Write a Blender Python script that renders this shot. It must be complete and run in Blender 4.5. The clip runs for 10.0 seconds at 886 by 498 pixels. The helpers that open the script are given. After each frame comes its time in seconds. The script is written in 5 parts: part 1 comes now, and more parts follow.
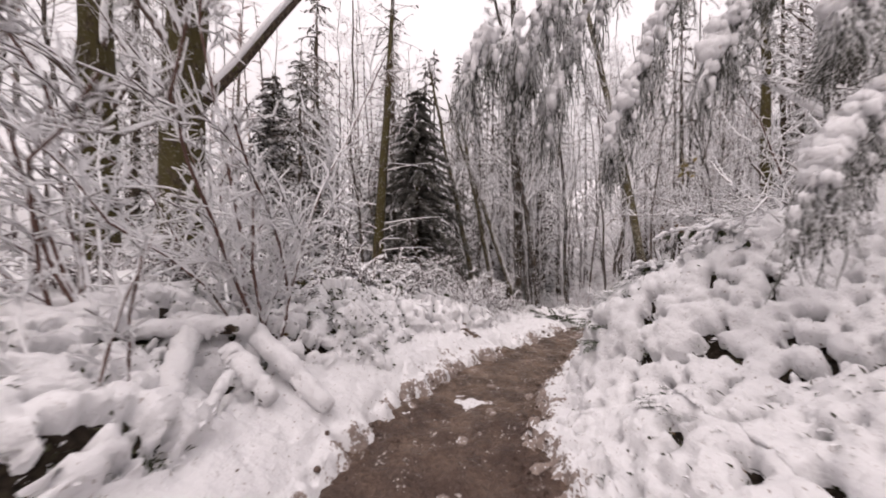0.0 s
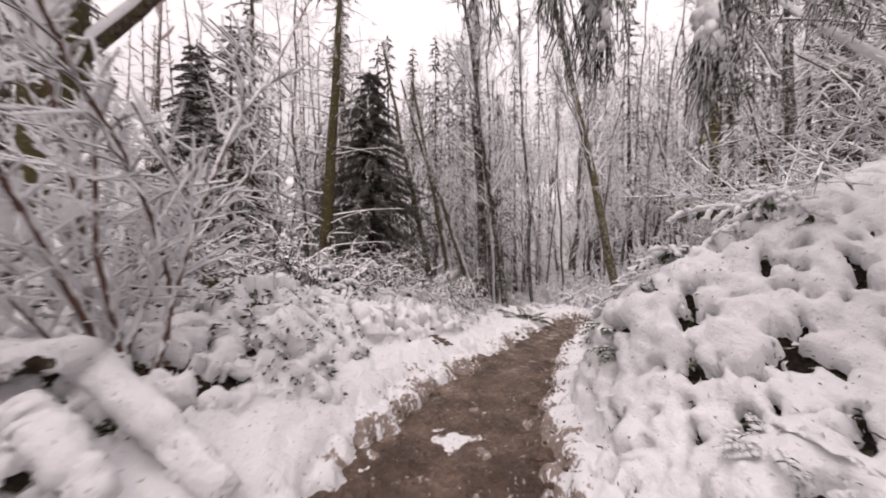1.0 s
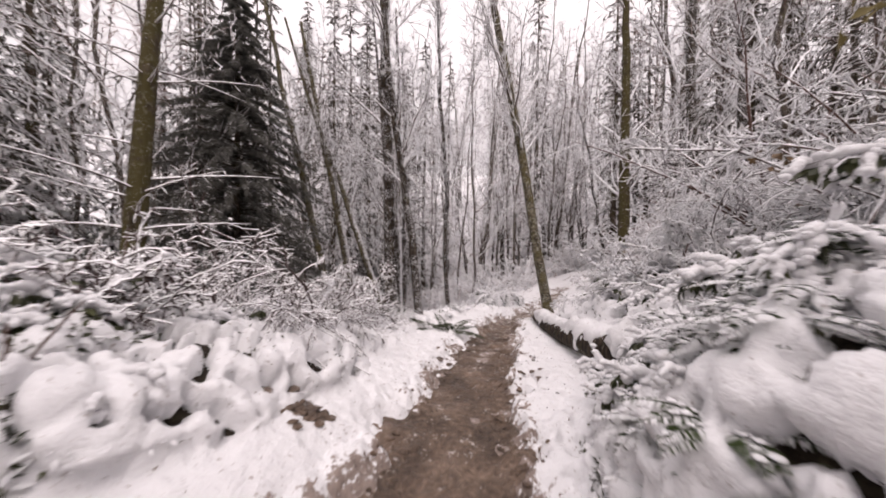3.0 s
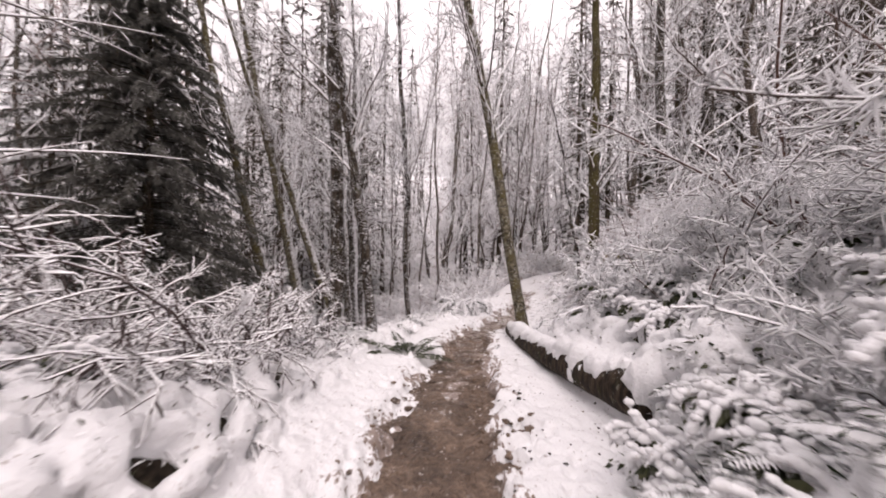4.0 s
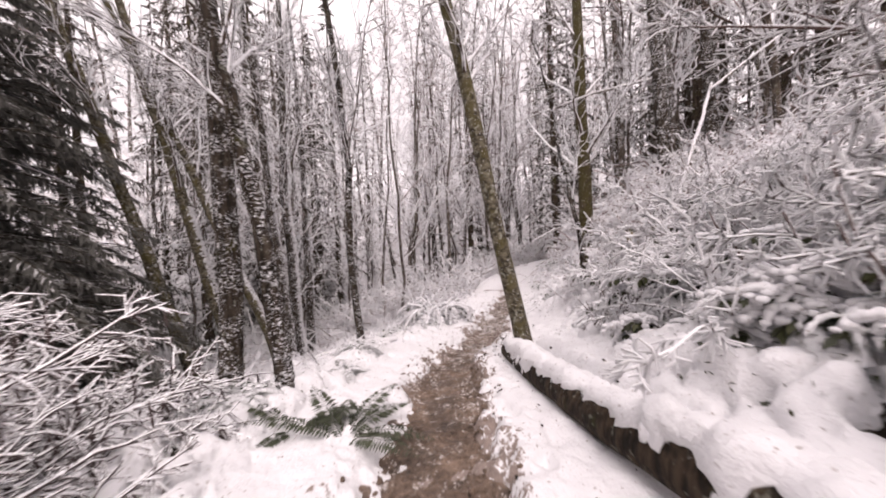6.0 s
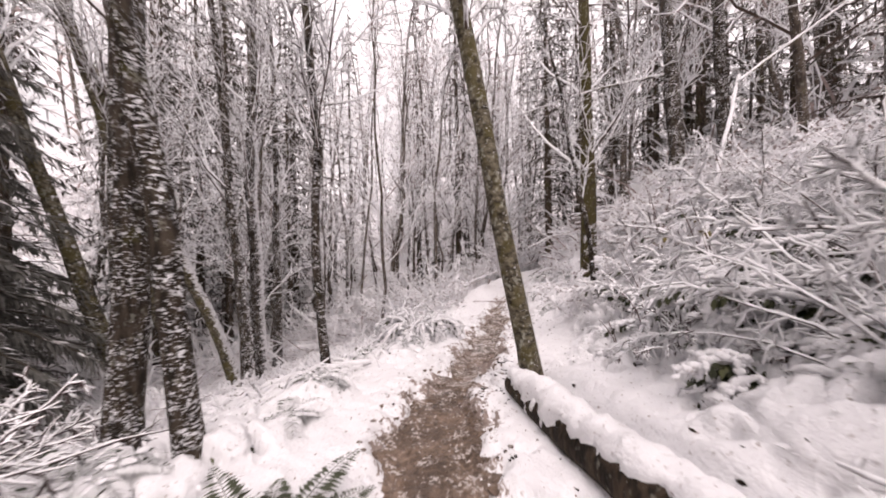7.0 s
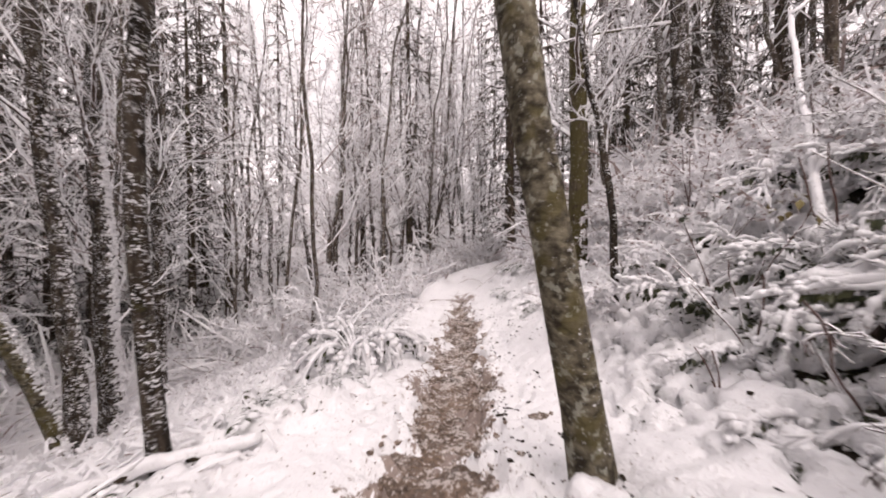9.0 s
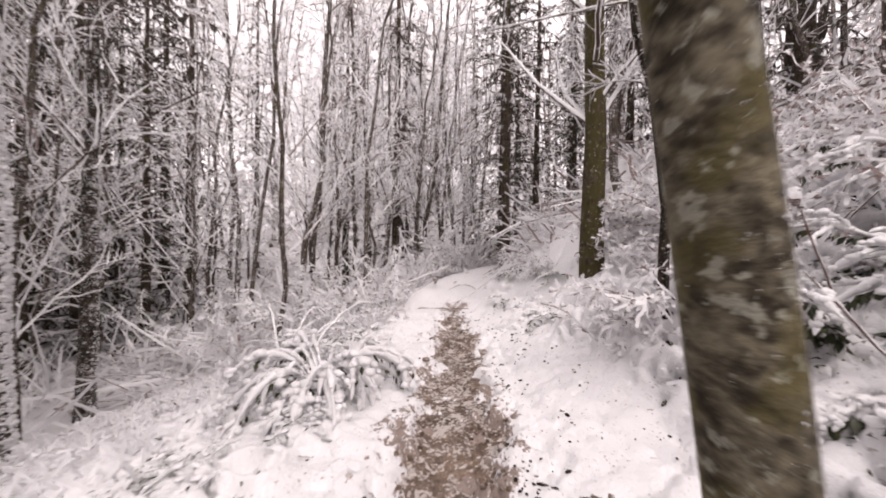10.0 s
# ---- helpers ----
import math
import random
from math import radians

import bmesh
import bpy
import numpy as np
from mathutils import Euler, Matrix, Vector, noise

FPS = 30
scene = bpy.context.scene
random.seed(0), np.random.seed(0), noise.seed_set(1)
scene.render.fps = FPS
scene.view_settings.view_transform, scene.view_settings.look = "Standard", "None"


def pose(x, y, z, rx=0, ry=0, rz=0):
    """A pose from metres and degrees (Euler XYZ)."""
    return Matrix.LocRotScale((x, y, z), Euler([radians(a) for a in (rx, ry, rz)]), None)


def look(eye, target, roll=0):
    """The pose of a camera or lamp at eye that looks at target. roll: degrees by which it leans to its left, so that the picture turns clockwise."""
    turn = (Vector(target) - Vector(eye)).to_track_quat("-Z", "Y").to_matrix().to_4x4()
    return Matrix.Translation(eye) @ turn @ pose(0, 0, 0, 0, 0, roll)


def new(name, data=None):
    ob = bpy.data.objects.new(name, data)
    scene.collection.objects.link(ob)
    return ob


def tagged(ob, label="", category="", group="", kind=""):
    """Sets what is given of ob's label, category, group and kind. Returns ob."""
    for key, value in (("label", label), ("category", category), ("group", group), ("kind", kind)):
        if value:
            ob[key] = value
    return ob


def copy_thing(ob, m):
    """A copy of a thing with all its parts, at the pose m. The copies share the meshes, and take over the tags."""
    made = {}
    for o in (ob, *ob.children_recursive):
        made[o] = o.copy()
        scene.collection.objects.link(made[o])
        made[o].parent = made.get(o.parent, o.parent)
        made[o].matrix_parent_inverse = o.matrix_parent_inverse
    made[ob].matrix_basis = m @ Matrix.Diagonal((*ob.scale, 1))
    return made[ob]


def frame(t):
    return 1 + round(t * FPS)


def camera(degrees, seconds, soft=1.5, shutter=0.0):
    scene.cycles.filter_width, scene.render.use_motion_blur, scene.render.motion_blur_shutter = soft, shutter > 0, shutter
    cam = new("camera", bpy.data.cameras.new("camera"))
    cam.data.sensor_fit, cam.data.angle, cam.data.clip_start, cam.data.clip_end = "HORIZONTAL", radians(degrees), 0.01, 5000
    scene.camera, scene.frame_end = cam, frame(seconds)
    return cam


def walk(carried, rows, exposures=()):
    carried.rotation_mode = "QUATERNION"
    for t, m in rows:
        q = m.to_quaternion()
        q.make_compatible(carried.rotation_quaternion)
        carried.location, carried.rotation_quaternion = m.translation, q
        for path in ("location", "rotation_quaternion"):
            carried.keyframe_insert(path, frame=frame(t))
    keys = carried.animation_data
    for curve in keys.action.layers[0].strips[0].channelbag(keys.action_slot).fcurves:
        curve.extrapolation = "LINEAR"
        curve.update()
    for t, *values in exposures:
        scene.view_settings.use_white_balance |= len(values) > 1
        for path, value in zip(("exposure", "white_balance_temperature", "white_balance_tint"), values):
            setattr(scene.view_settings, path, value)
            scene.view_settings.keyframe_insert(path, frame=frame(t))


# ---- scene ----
from itertools import product

cam = camera(106.4, 10.0, soft=1.85, shutter=0.5)
METRES, EYE, TILT, LEAN, TURN = 10.3, 1.6, 0.0, 0.0, 0.0
ROWS = [
    (0.0, 0.0, 0.0, 0.0, 0.0, 0.0, 0.0),
    (0.5, -0.0089, 0.0488, -0.0079, -3.41, -0.43, -0.19),
    (1.0, -0.0139, 0.0943, -0.0142, -8.14, 0.06, 0.29),
    (1.5, -0.0112, 0.1393, -0.0174, -13.93, -0.14, 1.29),
    (2.0, -0.0021, 0.1873, -0.0196, -17.54, -2.17, 0.29),
    (2.5, 0.014, 0.2387, -0.0202, -21.48, -1.57, 0.04),
    (3.0, 0.0332, 0.2921, -0.0204, -24.51, -1.23, -0.66),
    (4.5, 0.1058, 0.4277, -0.0241, -32.97, -0.91, -0.57),
    (5.0, 0.1333, 0.4699, -0.028, -32.75, -1.89, 0.64),
    (5.5, 0.1634, 0.5113, -0.031, -35.12, -2.1, 1.54),
    (6.0, 0.1952, 0.5538, -0.036, -36.66, -1.4, 2.75),
    (7.5, 0.2746, 0.6732, -0.0471, -40.45, 0.05, 0.39),
    (8.0, 0.3035, 0.7135, -0.0509, -42.63, -0.87, 1.69),
    (8.5, 0.3313, 0.7542, -0.0566, -45.83, -1.77, 0.63),
    (9.0, 0.3615, 0.7918, -0.0606, -48.68, -1.4, 0.32),
    (9.5, 0.3917, 0.8289, -0.0665, -49.0, -0.09, -0.7),
    (10.0, 0.4286, 0.862, -0.0721, -51.0, -0.48, -0.87),
]
walk(cam, [(t, pose(0, 0, EYE, TILT, LEAN, TURN) @ pose(METRES * x, METRES * y, METRES * z, 90 + pitch, roll, yaw)) for t, x, y, z, yaw, pitch, roll in ROWS],
     exposures=[(0.0, -0.5, 6880, 21), (2.5, -0.4, 6880, 21), (6.0, -0.12, 6900, 23), (8.5, -0.1, 6950, 21), (10.0, -0.08, 6930, 21)])

# ---- light: a bright overcast sky and a broad weak sun behind the cloud ----
SUN_UP, SUN_ROUND = radians(54), radians(205)
world = bpy.data.worlds.new("overcast_sky")
scene.world = world
world.use_nodes = True
wn, wl = world.node_tree.nodes, world.node_tree.links
wn.clear()
sky = wn.new("ShaderNodeTexSky")
sky.sky_type, sky.sun_disc, sky.sun_elevation, sky.sun_rotation = "NISHITA", False, SUN_UP, SUN_ROUND
sky.air_density, sky.dust_density = 1.0, 4.0
cloud = wn.new("ShaderNodeMix")
cloud.data_type = "RGBA"
cloud.inputs["Factor"].default_value = 0.88
dome = wn.new("ShaderNodeTexGradient")
dome.texture_mapping.mapping_x = "Z"
veil = wn.new("ShaderNodeMix")
veil.data_type = "RGBA"
veil.inputs["A"].default_value, veil.inputs["B"].default_value = (6.6, 6.45, 6.5, 1), (18.5, 18.3, 18.5, 1)
wl.new(dome.outputs["Fac"], veil.inputs["Factor"])
wl.new(veil.outputs["Result"], cloud.inputs["B"])
back = wn.new("ShaderNodeBackground")
back.inputs["Strength"].default_value = 0.135
wout = wn.new("ShaderNodeOutputWorld")
wl.new(sky.outputs[0], cloud.inputs["A"])
wl.new(cloud.outputs["Result"], back.inputs["Color"])
wl.new(back.outputs[0], wout.inputs["Surface"])
sun_data = bpy.data.lights.new("sun", "SUN")
sun_data.energy, sun_data.angle, sun_data.color = 1.9, radians(35), (1.0, 0.97, 0.94)
sun = new("sun", sun_data)
sun.matrix_world = look((0, 0, 30), (0 - math.sin(SUN_ROUND) * 20, 0 - math.cos(SUN_ROUND) * 20, 30 - 20 * math.tan(SUN_UP)))
# ---- materials ----
class Nodes:
    """A material with a Principled surface and short calls for its nodes."""

    def __init__(self, name, rough=0.7, spec=0.3):
        self.mat = bpy.data.materials.new(name)
        self.mat.use_nodes = True
        self.tree = self.mat.node_tree
        self.bsdf = self.tree.nodes["Principled BSDF"]
        self.bsdf.inputs["Roughness"].default_value = rough
        self.bsdf.inputs["Specular IOR Level"].default_value = spec
        self.coord = self.tree.nodes.new("ShaderNodeTexCoord")
        self.geo = self.tree.nodes.new("ShaderNodeNewGeometry")

    def link(self, a, b):
        self.tree.links.new(a, b)

    def noise(self, scale, detail=3.0, stretch=None, rough=0.55, space="Object"):
        n = self.tree.nodes.new("ShaderNodeTexNoise")
        n.inputs["Scale"].default_value, n.inputs["Detail"].default_value, n.inputs["Roughness"].default_value = scale, detail, rough
        if stretch:
            m = self.tree.nodes.new("ShaderNodeMapping")
            m.inputs["Scale"].default_value = stretch
            self.link(self.coord.outputs[space], m.inputs["Vector"])
            self.link(m.outputs[0], n.inputs["Vector"])
        else:
            self.link(self.coord.outputs[space], n.inputs["Vector"])
        return n.outputs["Fac"]

    def ramp(self, fac, stops):
        r = self.tree.nodes.new("ShaderNodeValToRGB")
        while len(r.color_ramp.elements) < len(stops):
            r.color_ramp.elements.new(0.5)
        for e, (p, c) in zip(r.color_ramp.elements, stops):
            e.position = p
            e.color = (*c, 1) if len(c) == 3 else c
        self.link(fac, r.inputs[0])
        return r.outputs["Color"]

    def math(self, op, a, b=None, c=None):
        m = self.tree.nodes.new("ShaderNodeMath")
        m.operation = op
        for i, v in enumerate((a, b, c)):
            if v is None:
                continue
            if isinstance(v, (int, float)):
                m.inputs[i].default_value = v
            else:
                self.link(v, m.inputs[i])
        return m.outputs[0]

    def step(self, value, lo, hi):
        m = self.tree.nodes.new("ShaderNodeMapRange")
        m.interpolation_type = "SMOOTHSTEP"
        m.inputs["From Min"].default_value, m.inputs["From Max"].default_value = lo, hi
        self.link(value, m.inputs["Value"])
        return m.outputs[0]

    def mix(self, fac, a, b):
        m = self.tree.nodes.new("ShaderNodeMix")
        m.data_type = "RGBA"
        for key, v in (("Factor", fac), ("A", a), ("B", b)):
            if isinstance(v, tuple):
                m.inputs[key].default_value = (*v, 1)
            elif isinstance(v, (int, float)):
                m.inputs[key].default_value = v
            else:
                self.link(v, m.inputs[key])
        return m.outputs["Result"]

    def up(self):
        s = self.tree.nodes.new("ShaderNodeSeparateXYZ")
        self.link(self.geo.outputs["Normal"], s.inputs[0])
        return s.outputs["Z"]

    def bump(self, height, strength, distance):
        b = self.tree.nodes.new("ShaderNodeBump")
        b.inputs["Strength"].default_value, b.inputs["Distance"].default_value = strength, distance
        self.link(height, b.inputs["Height"])
        self.link(b.outputs[0], self.bsdf.inputs["Normal"])

    def colour(self, c):
        if isinstance(c, tuple):
            self.bsdf.inputs["Base Color"].default_value = (*c, 1)
        else:
            self.link(c, self.bsdf.inputs["Base Color"])
        return self.mat


    def thin(self, share):
        """Lets part of the light through, as thin needles and snowy twigs do."""
        through_ = self.tree.nodes.new("ShaderNodeBsdfTranslucent")
        mixed = self.tree.nodes.new("ShaderNodeMixShader")
        mixed.inputs[0].default_value = share
        source = self.bsdf.inputs["Base Color"].links[0].from_socket
        self.link(source, through_.inputs["Color"])
        self.link(self.bsdf.outputs[0], mixed.inputs[1])
        self.link(through_.outputs[0], mixed.inputs[2])
        self.link(mixed.outputs[0], self.tree.nodes["Material Output"].inputs["Surface"])


SNOW_A, SNOW_B = (0.90, 0.90, 0.91), (0.84, 0.835, 0.85)


def snow_colour(m, scale=3.0):
    return m.mix(m.noise(scale, 4), SNOW_A, SNOW_B)


def make_snow():
    m = Nodes("fresh_snow", 0.62, 0.25)
    fine = m.noise(60, 4)
    m.bump(m.math("ADD", m.noise(22, 4), m.math("MULTIPLY", fine, 0.4)), 0.6, 0.03)
    litter = m.step(m.noise(38, 2), 0.70, 0.76)
    patch = m.step(m.noise(1.7, 3), 0.52, 0.62)
    c = m.mix(m.math("MULTIPLY", litter, patch), m.mix(m.noise(1.6, 4), (0.775, 0.77, 0.78), (0.68, 0.675, 0.69)), (0.16, 0.11, 0.07))
    worn = m.tree.nodes.new("ShaderNodeAttribute")
    worn.attribute_name = "trodden"
    grit = m.step(m.math("ADD", worn.outputs["Fac"], m.math("MULTIPLY", m.math("SUBTRACT", m.noise(32, 6), 0.5), 3.2)), 0.35, 0.8)
    return m.colour(m.mix(m.math("MULTIPLY", grit, 0.88), c, m.mix(m.noise(30, 3), (0.08, 0.047, 0.034), (0.28, 0.2, 0.155))))


def make_mud():
    m = Nodes("wet_trail_mud", 0.5, 0.4)
    big, fine = m.noise(2.6, 4), m.noise(24, 5)
    soil = m.ramp(m.math("ADD", m.math("MULTIPLY", big, 0.55), m.math("MULTIPLY", fine, 0.45)),
                  [(0.32, (0.038, 0.026, 0.019)), (0.5, (0.125, 0.086, 0.062)), (0.68, (0.28, 0.2, 0.15))])
    split = m.tree.nodes.new("ShaderNodeSeparateXYZ")
    m.link(m.coord.outputs["Object"], split.inputs[0])
    later = m.step(m.math("ADD", split.outputs["X"], split.outputs["Y"]), 8.0, 18.0)
    wet = m.mix(0.7, soil, (0.055, 0.028, 0.021))
    soil = m.mix(m.step(m.math("ADD", split.outputs["Y"], m.math("MULTIPLY", big, 3.0)), 3.0, 6.5), wet, soil)
    speck = m.math("ADD", m.math("MULTIPLY", m.noise(8, 4), 0.5), m.math("MULTIPLY", m.noise(34, 3), 0.5))
    slush = m.step(m.math("ADD", speck, m.math("MULTIPLY", later, 0.10)), 0.58, 0.66)
    m.link(m.ramp(m.noise(5, 3), [(0.35, (0.28, 0.28, 0.28)), (0.65, (0.75, 0.75, 0.75))]), m.bsdf.inputs["Roughness"])
    m.bump(m.math("ADD", fine, m.noise(9, 4)), 1.0, 0.05)
    return m.colour(m.mix(m.math("MULTIPLY", slush, 0.8), soil, (0.6, 0.55, 0.52)))


# leaf mass coloured near black: the shade in the snow's gaps is painted in
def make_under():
    m = Nodes("undergrowth_and_gap_shade", 0.85, 0.1)
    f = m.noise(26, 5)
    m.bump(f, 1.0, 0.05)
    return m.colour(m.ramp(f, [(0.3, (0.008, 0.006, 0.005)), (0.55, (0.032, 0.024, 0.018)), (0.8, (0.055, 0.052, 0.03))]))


def make_bark(name, dark, light, moss, moss_amount, snow_amount, grain_scale=22, stretch=(1, 1, 0.25), lichened=0.35):
    m = Nodes(name, 0.85, 0.15)
    grain = m.noise(grain_scale, 5, stretch)
    blotch = m.noise(4.5, 4)
    c = m.mix(m.step(grain, 0.35, 0.68), dark, light)
    c = m.mix(m.math("MULTIPLY", m.step(blotch, 0.62 - 0.25 * moss_amount, 0.75 - 0.25 * moss_amount), 0.85), c, moss)
    lichen = m.step(m.noise(16, 7, None, 0.62), 0.62 - 0.1 * lichened, 0.68 - 0.1 * lichened)
    c = m.mix(m.math("MULTIPLY", lichen, lichened), c, (0.36, 0.36, 0.30))
    flecks = m.step(m.math("ADD", m.noise(26, 7, (1, 1, 2.6), 0.65), m.math("MULTIPLY", m.up(), 0.25)), 0.69 - 0.14 * snow_amount, 0.72 - 0.14 * snow_amount)
    flecks = m.math("MULTIPLY", flecks, m.step(m.noise(5.5, 4), 0.40, 0.56))
    c = m.mix(flecks, c, (0.82, 0.82, 0.84))
    m.bump(m.math("ADD", grain, m.math("MULTIPLY", flecks, 0.5)), 0.9, 0.03)
    return m.colour(c)


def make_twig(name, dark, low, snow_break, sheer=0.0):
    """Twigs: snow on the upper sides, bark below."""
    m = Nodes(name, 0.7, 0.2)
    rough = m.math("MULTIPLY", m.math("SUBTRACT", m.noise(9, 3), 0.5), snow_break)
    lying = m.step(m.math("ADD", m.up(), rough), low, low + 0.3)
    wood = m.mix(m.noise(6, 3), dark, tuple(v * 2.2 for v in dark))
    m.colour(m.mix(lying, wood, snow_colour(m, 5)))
    if sheer:
        m.thin(sheer)
    return m.mat


def make_needle(name, a, b, low, snow_break):
    m = Nodes(name, 0.6, 0.25)
    rough = m.math("MULTIPLY", m.math("SUBTRACT", m.noise(3.4, 4), 0.5), snow_break)
    lying = m.step(m.math("ADD", m.up(), rough), low, low + 0.25)
    leaf = m.mix(m.noise(8, 3), a, b)
    m.colour(m.mix(lying, leaf, snow_colour(m, 6)))
    m.thin(0.35)
    return m.mat


def make_leaf(name, a, b, rough=0.45):
    m = Nodes(name, rough, 0.4)
    return m.colour(m.mix(m.geo.outputs["Random Per Island"], a, b))


SNOW = make_snow()
MUD = make_mud()
UNDER = make_under()
BARK_ALDER = make_bark("alder_bark", (0.032, 0.026, 0.018), (0.18, 0.158, 0.112), (0.095, 0.08, 0.034), 0.5, 0.45, 14, (1, 1, 1.4), 0.6)
BARK_SNOWY = make_bark("snow_plastered_bark", (0.016, 0.012, 0.009), (0.066, 0.051, 0.038), (0.05, 0.044, 0.018), 0.15, 1.0)
BARK_MOSS = make_bark("mossy_bark", (0.028, 0.022, 0.014), (0.085, 0.066, 0.042), (0.06, 0.05, 0.018), 1.0, 0.25)
BARK_FIR = make_bark("fir_bark", (0.03, 0.022, 0.017), (0.10, 0.075, 0.055), (0.06, 0.055, 0.02), 0.35, 0.35)
BARK_WOOD = make_bark("snowy_wood_bark", (0.04, 0.031, 0.025), (0.14, 0.112, 0.09), (0.09, 0.08, 0.045), 0.3, 0.95)
BARK_LOG = make_bark("rotten_log_bark", (0.012, 0.009, 0.007), (0.06, 0.042, 0.028), (0.04, 0.04, 0.015), 0.2, -0.6)
TWIG = make_twig("snowy_twigs", (0.06, 0.042, 0.035), -0.8, 0.9, 0.3)
TWIG_LADEN = make_twig("snow_laden_twigs", (0.06, 0.042, 0.037), -0.78, 0.9, 0.32)
# far copy of the snowy twigs, bark colour paled to stand in for haze
TWIG_FAR = make_twig("far_twigs_hazed", (0.19, 0.15, 0.14), -0.85, 1.0, 0.4)
NEEDLE_LIMB = make_twig("dark_conifer_limbs", (0.035, 0.028, 0.02), 0.9, 0.9)
HAZEL = make_twig("hazel_stems", (0.075, 0.042, 0.034), -0.15, 1.4)
TWIG_BRUSH = make_twig("brush_twigs", (0.058, 0.04, 0.038), 0.12, 1.1)
LIMB = make_twig("snowy_limbs", (0.055, 0.038, 0.03), -0.55, 1.2)
SPRUCE = make_needle("dark_conifer_needles", (0.095, 0.094, 0.084), (0.19, 0.185, 0.17), 0.84, 1.1)
CEDAR = make_needle("snowy_conifer_needles", (0.055, 0.05, 0.04), (0.14, 0.125, 0.10), -0.05, 1.6)
CEDAR_DARK = make_needle("dark_cedar_needles", (0.055, 0.047, 0.04), (0.12, 0.105, 0.088), 0.4, 1.5)
HEMLOCK = make_needle("hemlock_needles", (0.055, 0.055, 0.045), (0.14, 0.138, 0.115), 0.0, 1.4)
FERN = make_needle("fern_green", (0.035, 0.055, 0.02), (0.085, 0.115, 0.045), 0.75, 1.1)
FERN_BARE = make_needle("bare_fern_green", (0.045, 0.055, 0.035), (0.105, 0.115, 0.075), 1.0, 0.9)
FERN_SNOWY = make_needle("snowy_fern", (0.03, 0.045, 0.02), (0.075, 0.09, 0.05), -0.05, 1.6)
SPRIG = make_needle("snowy_leaves", (0.03, 0.032, 0.018), (0.09, 0.085, 0.045), -0.25, 1.3)
LEAF_DARK = make_leaf("salal_leaf", (0.02, 0.026, 0.012), (0.07, 0.075, 0.03))
LEAF_BROWN = make_leaf("withered_leaf", (0.06, 0.032, 0.016), (0.16, 0.10, 0.05), 0.8)
LEAF_OLIVE = make_leaf("yellowed_leaf", (0.12, 0.11, 0.03), (0.2, 0.15, 0.06), 0.7)
# ---- mesh tools ----
class Bag:
    """Collects points and faces for one mesh."""

    def __init__(self):
        self.points, self.faces, self.count = [], [], 0

    def add(self, points, *faces):
        points = np.asarray(points, dtype=np.float64).reshape(-1, 3)
        self.points.append(points)
        for f in faces:
            self.faces.append(np.asarray(f, dtype=np.int64) + self.count)
        self.count += len(points)
        return self

    def mesh(self, name, material, smooth=True):
        me = bpy.data.meshes.new(name)
        if not self.faces or not self.count:
            return me
        pts = np.concatenate(self.points)
        loops = np.concatenate([f.ravel() for f in self.faces])
        sizes = np.concatenate([np.full(len(f), f.shape[1]) for f in self.faces])
        starts = np.concatenate(([0], np.cumsum(sizes)[:-1]))
        me.vertices.add(len(pts))
        me.vertices.foreach_set("co", pts.ravel())
        me.loops.add(len(loops))
        me.loops.foreach_set("vertex_index", loops.astype(np.int32))
        me.polygons.add(len(sizes))
        me.polygons.foreach_set("loop_start", starts.astype(np.int32))
        me.polygons.foreach_set("loop_total", sizes.astype(np.int32))
        me.polygons.foreach_set("use_smooth", np.full(len(sizes), smooth))
        me.update(calc_edges=True)
        me.materials.append(material)
        return me


def part(name, bag, material, parent, label="", smooth=True):
    ob = new(name, bag.mesh(name, material, smooth))
    ob.parent = parent
    if label:
        tagged(ob, label)
    return ob


def thing(name, x, y, z, label, category, group="", kind=""):
    ob = new(name)
    ob.empty_display_size = 0.2
    ob.location = (x, y, z)
    return tagged(ob, label, category, group, kind)


def unit(v):
    return v / np.maximum(np.linalg.norm(v, axis=-1, keepdims=True), 1e-9)


def tubes(bag, P, R, sides=4, cap=False):
    """Tubes along the lines P (n, k, 3) with the radii R (n, k)."""
    P, R = np.asarray(P, float), np.asarray(R, float)
    n, k, _ = P.shape
    T = unit(np.gradient(P, axis=1))
    ref = np.where(np.abs(T[:, :1, 2:3]) > 0.9, np.array([1.0, 0, 0]), np.array([0, 0, 1.0]))
    A = unit(np.cross(T, np.broadcast_to(ref, T.shape)))
    B = np.cross(A, T)
    ang = np.arange(sides) * 2 * math.pi / sides + math.pi / 2
    ring = A[:, :, None, :] * np.cos(ang)[None, None, :, None] + B[:, :, None, :] * np.sin(ang)[None, None, :, None]
    V = P[:, :, None, :] + ring * R[:, :, None, None]
    i = np.arange(n)[:, None, None] * k * sides + np.arange(k - 1)[None, :, None] * sides
    j = np.arange(sides)[None, None, :]
    j2 = (j + 1) % sides
    F = np.stack([i + j, i + j2, i + j2 + sides, i + j + sides], axis=-1).reshape(-1, 4)
    if cap:
        e = (np.arange(n) * k * sides)[:, None] + np.arange(sides)[None, :]
        bag.add(V, F, e[:, ::-1], e + (k - 1) * sides)
    else:
        bag.add(V, F)


